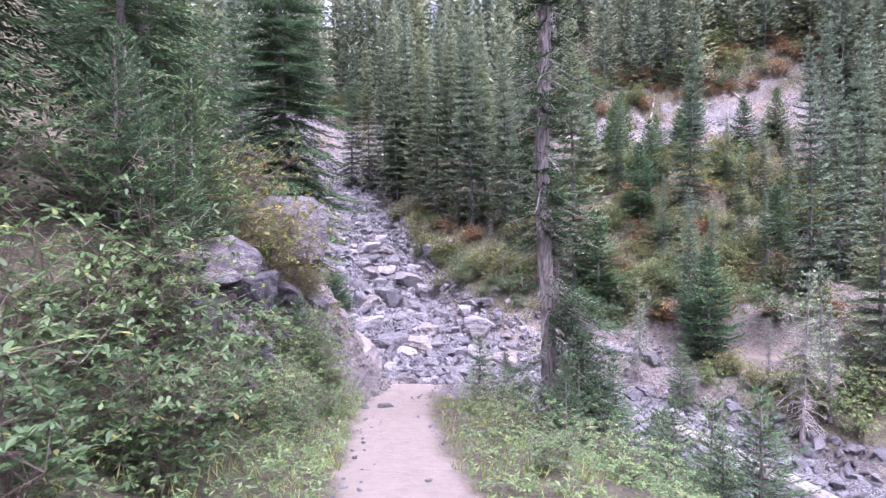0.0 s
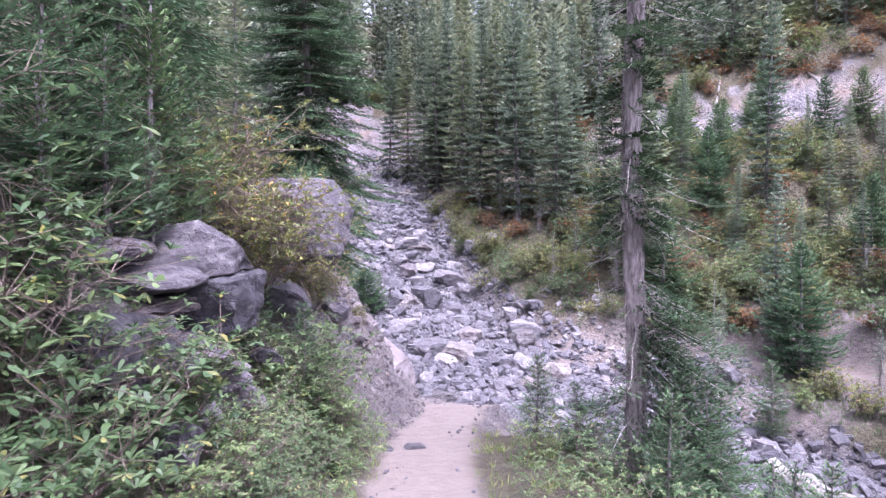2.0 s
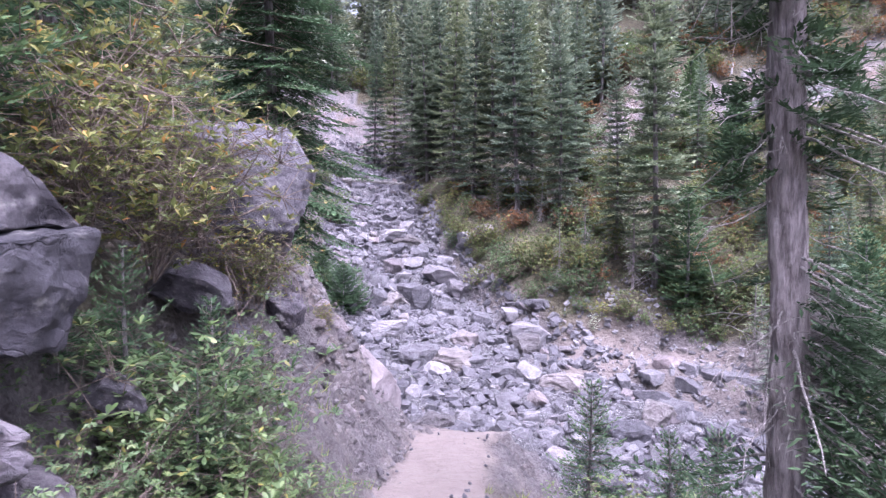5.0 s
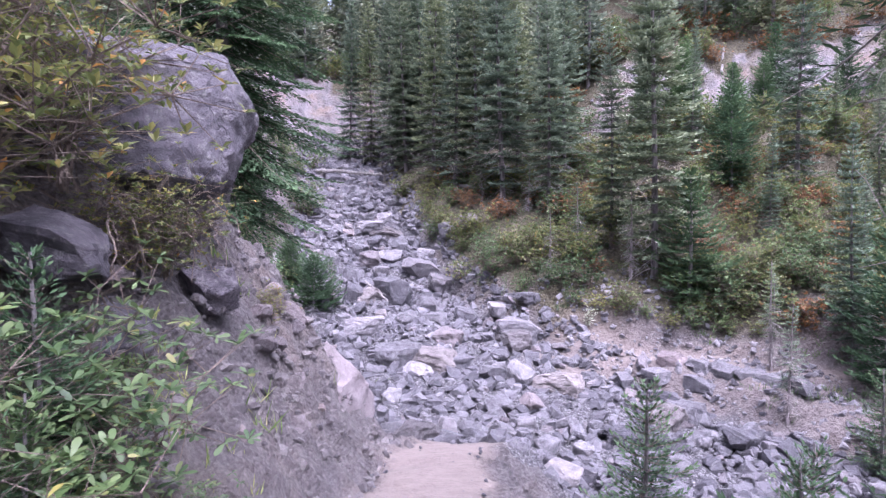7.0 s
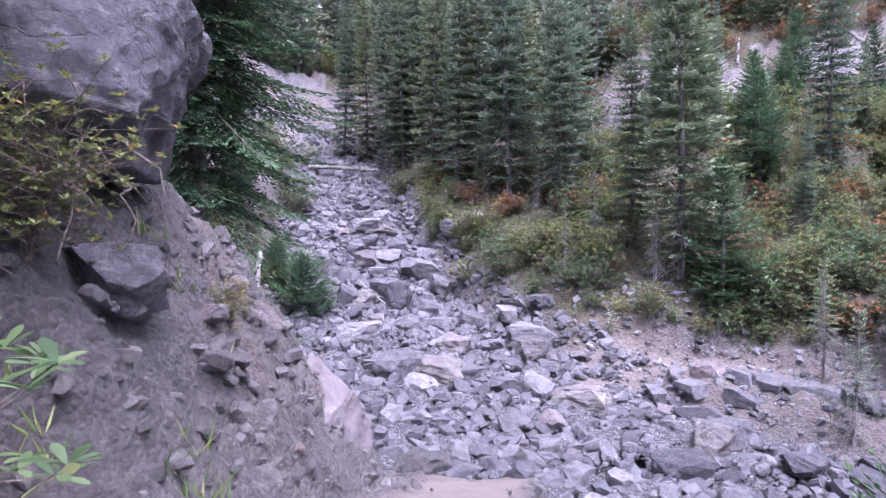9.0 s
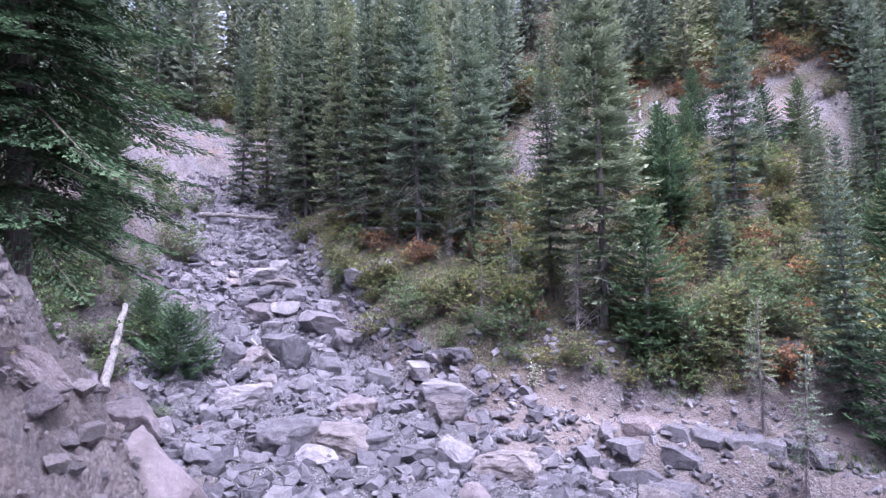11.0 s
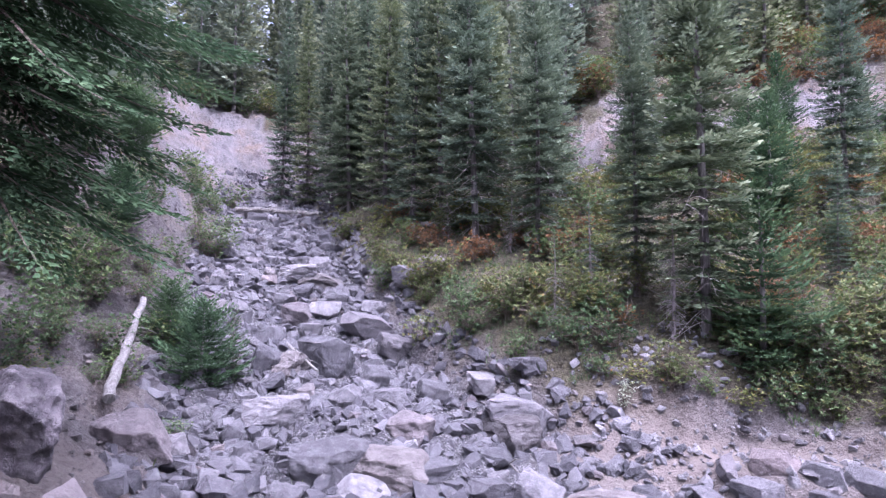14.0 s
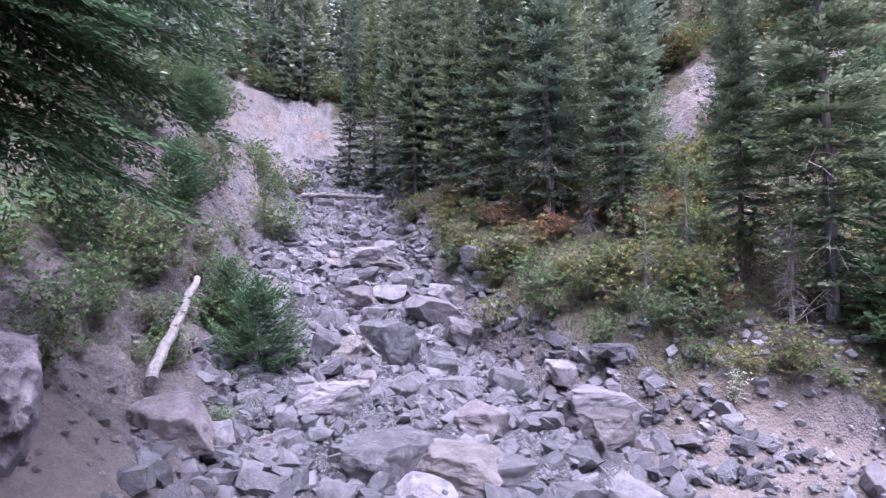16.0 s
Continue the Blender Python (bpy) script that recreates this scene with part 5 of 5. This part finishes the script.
    for x, y, sc in [(8.4, 22.8, 1.0), (11.4, 27.2, 1.8), (10.7, 26.7, 1.5), (2.6, 29.2, 1.1), (18.2, 36.2, 1.7), (16.8, 36.4, 1.5), (20.0, 36.6, 1.8), (12.0, 36.6, 1.5), (9.6, 36.4, 1.4), (14.4, 36.8, 1.6), (3.4, 29.0, 1.0)]:
        put_shrub(LOWS[3], x, y, sc, x * 3, "rusty red autumn shrub on the slope", "red shrubs")
    put_shrub(shrub(560, 0.6, 0.25, 8, 90, 5, 0.05, 0.35, PALE), 3.1, 23.0, 1.0, 0.3, "small pale whitish shrub above the trail", "")


scatter_shrubs()


def slope_shrubs():
    """Bushes and young firs on the open hillside behind the bench."""
    rng = np.random.RandomState(41)
    made = 0
    while made < 230:
        x, y = rng.uniform(3.5, 27), rng.uniform(22, 43)
        bare = 33.2 < y < 36.6 and 5 < x < 22
        if x < 15 and y < 31 or bare and rng.rand() < 0.93 or x > 0.8 * y:
            continue
        k = rng.choice((0, 1, 2, 3, 3)) if y > 36 else rng.choice((0, 1, 1, 2))
        if rng.rand() < 0.5 and k != 3:
            put_shrub(BUSHES[k % 2], x, y, rng.uniform(1.0, 1.9), rng.uniform(0, 6), "green and olive bush on the hillside", "hillside bushes", "bush")
        else:
            put_shrub(LOWS[k], x, y, rng.uniform(1.2, 2.2), rng.uniform(0, 6), "rusty red shrub on the hillside" if k == 3 else "low olive shrub on the hillside", "hillside shrubs", "heath_shrub")
        made += 1
    for k in range(44):
        x = rng.uniform(5.2, 10.5)
        y = np.interp(x, (5, 6, 7, 8, 10.5), (22.9, 22.6, 21.9, 21.5, 21.0)) + rng.uniform(0, 2.4)
        put_shrub((LOWS[0], LOWS[1], BUSHES[0], LOWS[0])[k % 4], x, y, rng.uniform(0.6, 1.1), rng.uniform(0, 6), "leafy green plants beside the far path", "plants beside the far path", "bush")
    spots = []
    while len(spots) < 12:
        x, y = rng.uniform(9, 26), rng.uniform(20, 32.5)
        if x > 0.8 * y or (9.5 < x < 14 and y > 24) or any(math.hypot(x - a, y - b) < 1.7 for a, b, _, _ in FIRS) or any(math.hypot(x - a, y - b) < 1.7 for a, b in spots):
            continue
        spots.append((x, y))
        tall = rng.uniform(3.0, 5.2)
        put_tree(MID[rng.randint(4)], x, y, tall / 9.5, rng.uniform(0, 6), "grey-green fir on the open hillside", "hillside firs")


slope_shrubs()


# ---- undergrowth beside the trail ----
def undergrowth():
    rng = np.random.RandomState(23)
    x, y = np.where(rng.rand(9000) < 0.68, rng.uniform(-3.4, -0.5, 9000), rng.uniform(0.2, 3.2, 9000)), rng.uniform(1.0, 11.5, 9000)
    s, tz = trail_at(x, y)
    edge = 0.55 + 0.15 * wobble(x, y, 2.1, 4)
    left = (s < -edge) & (s > -2.6) & (y < 10.4 + 0.8 * (s + 1.2)) & ~((x < -1.9) & (y < 3.2) & (rng.rand(9000) < 0.8))
    right = (s > edge) & (s < 3.4) & (y < 10.6)
    ok = (left | right) & (rng.rand(9000) < 0.75)
    x, y = x[ok], y[ok]
    z = height(x, y)
    n, per = len(x), 7
    tall = rng.uniform(0.04, 0.3, n) * (0.6 + 0.4 * np.abs(wobble(x, y, 1.1, 2)))
    az = np.tile(np.arange(per) * 2 * np.pi / per, n) + np.repeat(rng.uniform(0, 6.28, n), per)
    base = np.repeat(np.stack([x, y, z + tall], 1), per, 0) + rng.normal(0, 0.015, (n * per, 3))
    way = np.stack([np.cos(az), np.sin(az), rng.normal(0.15, 0.35, n * per)], 1)
    up = np.tile(np.array([0, 0, 1.0]), (n * per, 1)) + rng.normal(0, 0.25, (n * per, 3))
    ln = np.repeat(rng.uniform(0.022, 0.065, n), per) * rng.uniform(0.8, 1.2, n * per)
    v, f = leaves(base, way, up, ln, ln * 0.36)
    tagged(new("undergrowth", mesh_of("undergrowth", v, f, GREEN)), "low green leafy plants covering the trail verge", "undergrowth", kind="stuff")


def grasses(name, label, count, seed, box, test, lo, hi, mat=GRASS):
    rng = np.random.RandomState(seed)
    x, y = rng.uniform(box[0], box[1], count), rng.uniform(box[2], box[3], count)
    ok = test(x, y, rng)
    x, y = x[ok], y[ok]
    k = 7
    n = len(x)
    base = np.repeat(np.stack([x, y, height(x, y) - 0.01], 1), k, 0) + rng.normal(0, 0.03, (n * k, 3)) * (1, 1, 0)
    way = rng.normal(0, 0.45, (n * k, 3)) * (1, 1, 0) + (0, 0, 1)
    ln = rng.uniform(lo, hi, n * k)
    v, f = blades(base, way, rng.normal(0, 1, (n * k, 3)) * (1, 1, 0.1), ln, 0.008 + 0.03 * ln, 0.3)
    tagged(new(name, mesh_of(name, v, f, mat)), label, "grass", kind="stuff")


def verge(x, y, rng):
    s, tz = trail_at(x, y)
    return (np.abs(s) > 0.52) & (np.abs(s) < 1.7) & (y < 11)


def spur_tufts(x, y, rng):
    return (wobble(x, y, 2.6, 9) > 0.62) & (rng.rand(len(x)) < 0.5)


def bench(x, y, rng):
    d, bed, w = creek_at(x, y)
    return (d > w + 0.4) & (shelf_at(x, y) < 0.02) & ((y > 23.6) | (x > 5.6)) & (wobble(x, y, 0.8, 6) > -0.35)


undergrowth()
grasses("verge_grass", "fine grass tufts along the trail edge", 1400, 3, (-3, 2.5, -1, 11), verge, 0.05, 0.16)
grasses("spur_grass", "yellow-green grass tufts rooted in the earth spur", 1500, 12, (-4.4, -1.5, 11.0, 21.0), spur_tufts, 0.08, 0.26)
grasses("bench_grass", "olive grass and herbs under the far firs", 10000, 4, (-2, 16, 15, 34), bench, 0.08, 0.22, GREEN)


# ---- fallen wood ----
def log(name, label, a, b, r0, r1, mat, spikes=0, seed=0, lift=0.0):
    rng = np.random.RandomState(seed)
    e = new(name)
    pa = np.array([a[0], a[1], (ground_z(*a[:2]) if len(a) < 3 else a[2]) + r0 * 0.7])
    pb = np.array([b[0], b[1], (ground_z(*b[:2]) if len(b) < 3 else b[2]) + r1 * 0.7 + lift])
    e.location = pa
    u = np.linspace(0, 1, 12)[:, None]
    pts = (pb - pa) * u + rng.normal(0, 0.15 * r0, (12, 3))
    v, f = tubes([(pts, r0, r1)], 10)
    v = v + rng.normal(0, 0.03 * r0, v.shape)
    caps = [np.arange(10)[::-1], np.arange(len(v) - 10, len(v))]
    bm = bmesh.new()
    vs = [bm.verts.new(p) for p in v]
    for q in [*f, *caps]:
        bm.faces.new([vs[i] for i in q])
    me = bpy.data.meshes.new("stem")
    bm.to_mesh(me)
    bm.free()
    me.materials.append(mat)
    part("stem", me, e)
    if spikes:
        limbs = []
        for _ in range(spikes):
            p = pts[rng.randint(1, 11)]
            w = rng.normal(0, 1, 3)
            w[2] = abs(w[2]) * 0.4 - 0.25
            ln = rng.uniform(0.25, 0.7)
            limbs.append((np.stack([p, p + unit(w) * ln * 0.5, p + unit(w) * ln - (0, 0, 0.08)]), 0.016, 0.005))
        tagged(part("deadwood", mesh_of("deadwood", *tubes(limbs, 4), mat), e), kind="stuff")
    return tagged(e, label, "log")


log("fallen_log", "long bleached log lying along the lower creek", (5.7, 15.2), (8.2, 11.4), 0.24, 0.2, BLEACHED, 0, 1)
log("fallen_log", "bleached dead fir with spiky branches across the creek", (-7.0, 36.8, 2.85), (-3.7, 35.3, 2.55), 0.11, 0.06, BLEACHED, 70, 2)
log("fallen_log", "white bare log leaning on the stony bank", (-4.95, 21.7, -1.95), (-5.62, 24.6, -0.5), 0.085, 0.055, BLEACHED, 3, 3)
log("fallen_log", "short white log among bushes", (-0.2, 32.0), (0.5, 30.6), 0.08, 0.06, BLEACHED, 2, 4, 0.3)
log("stick", "curved bare stick leaning over creek rocks", (-3.5, 27.2), (-2.4, 25.0), 0.05, 0.025, BLEACHED, 2, 5, 0.35)
log("stick", "thin bleached stick lying on creek rocks", (0.7, 22.9), (0.95, 21.6), 0.03, 0.015, BLEACHED, 2, 6, 0.15)
log("fallen_log", "bare grey pole on the scree slope", (17.6, 35.2), (17.0, 36.6), 0.09, 0.06, BLEACHED, 2, 7, 0.1)
log("fallen_log", "bare grey pole on the scree slope", (12.2, 36.0), (12.9, 37.4), 0.06, 0.04, BLEACHED, 0, 8, 0.1)
log("dead_stump", "short broken white dead stump among shrubs", (11.9, 22.5), (12.0, 22.6, ground_z(12, 22.6) + 1.35), 0.09, 0.05, BLEACHED, 16, 9)
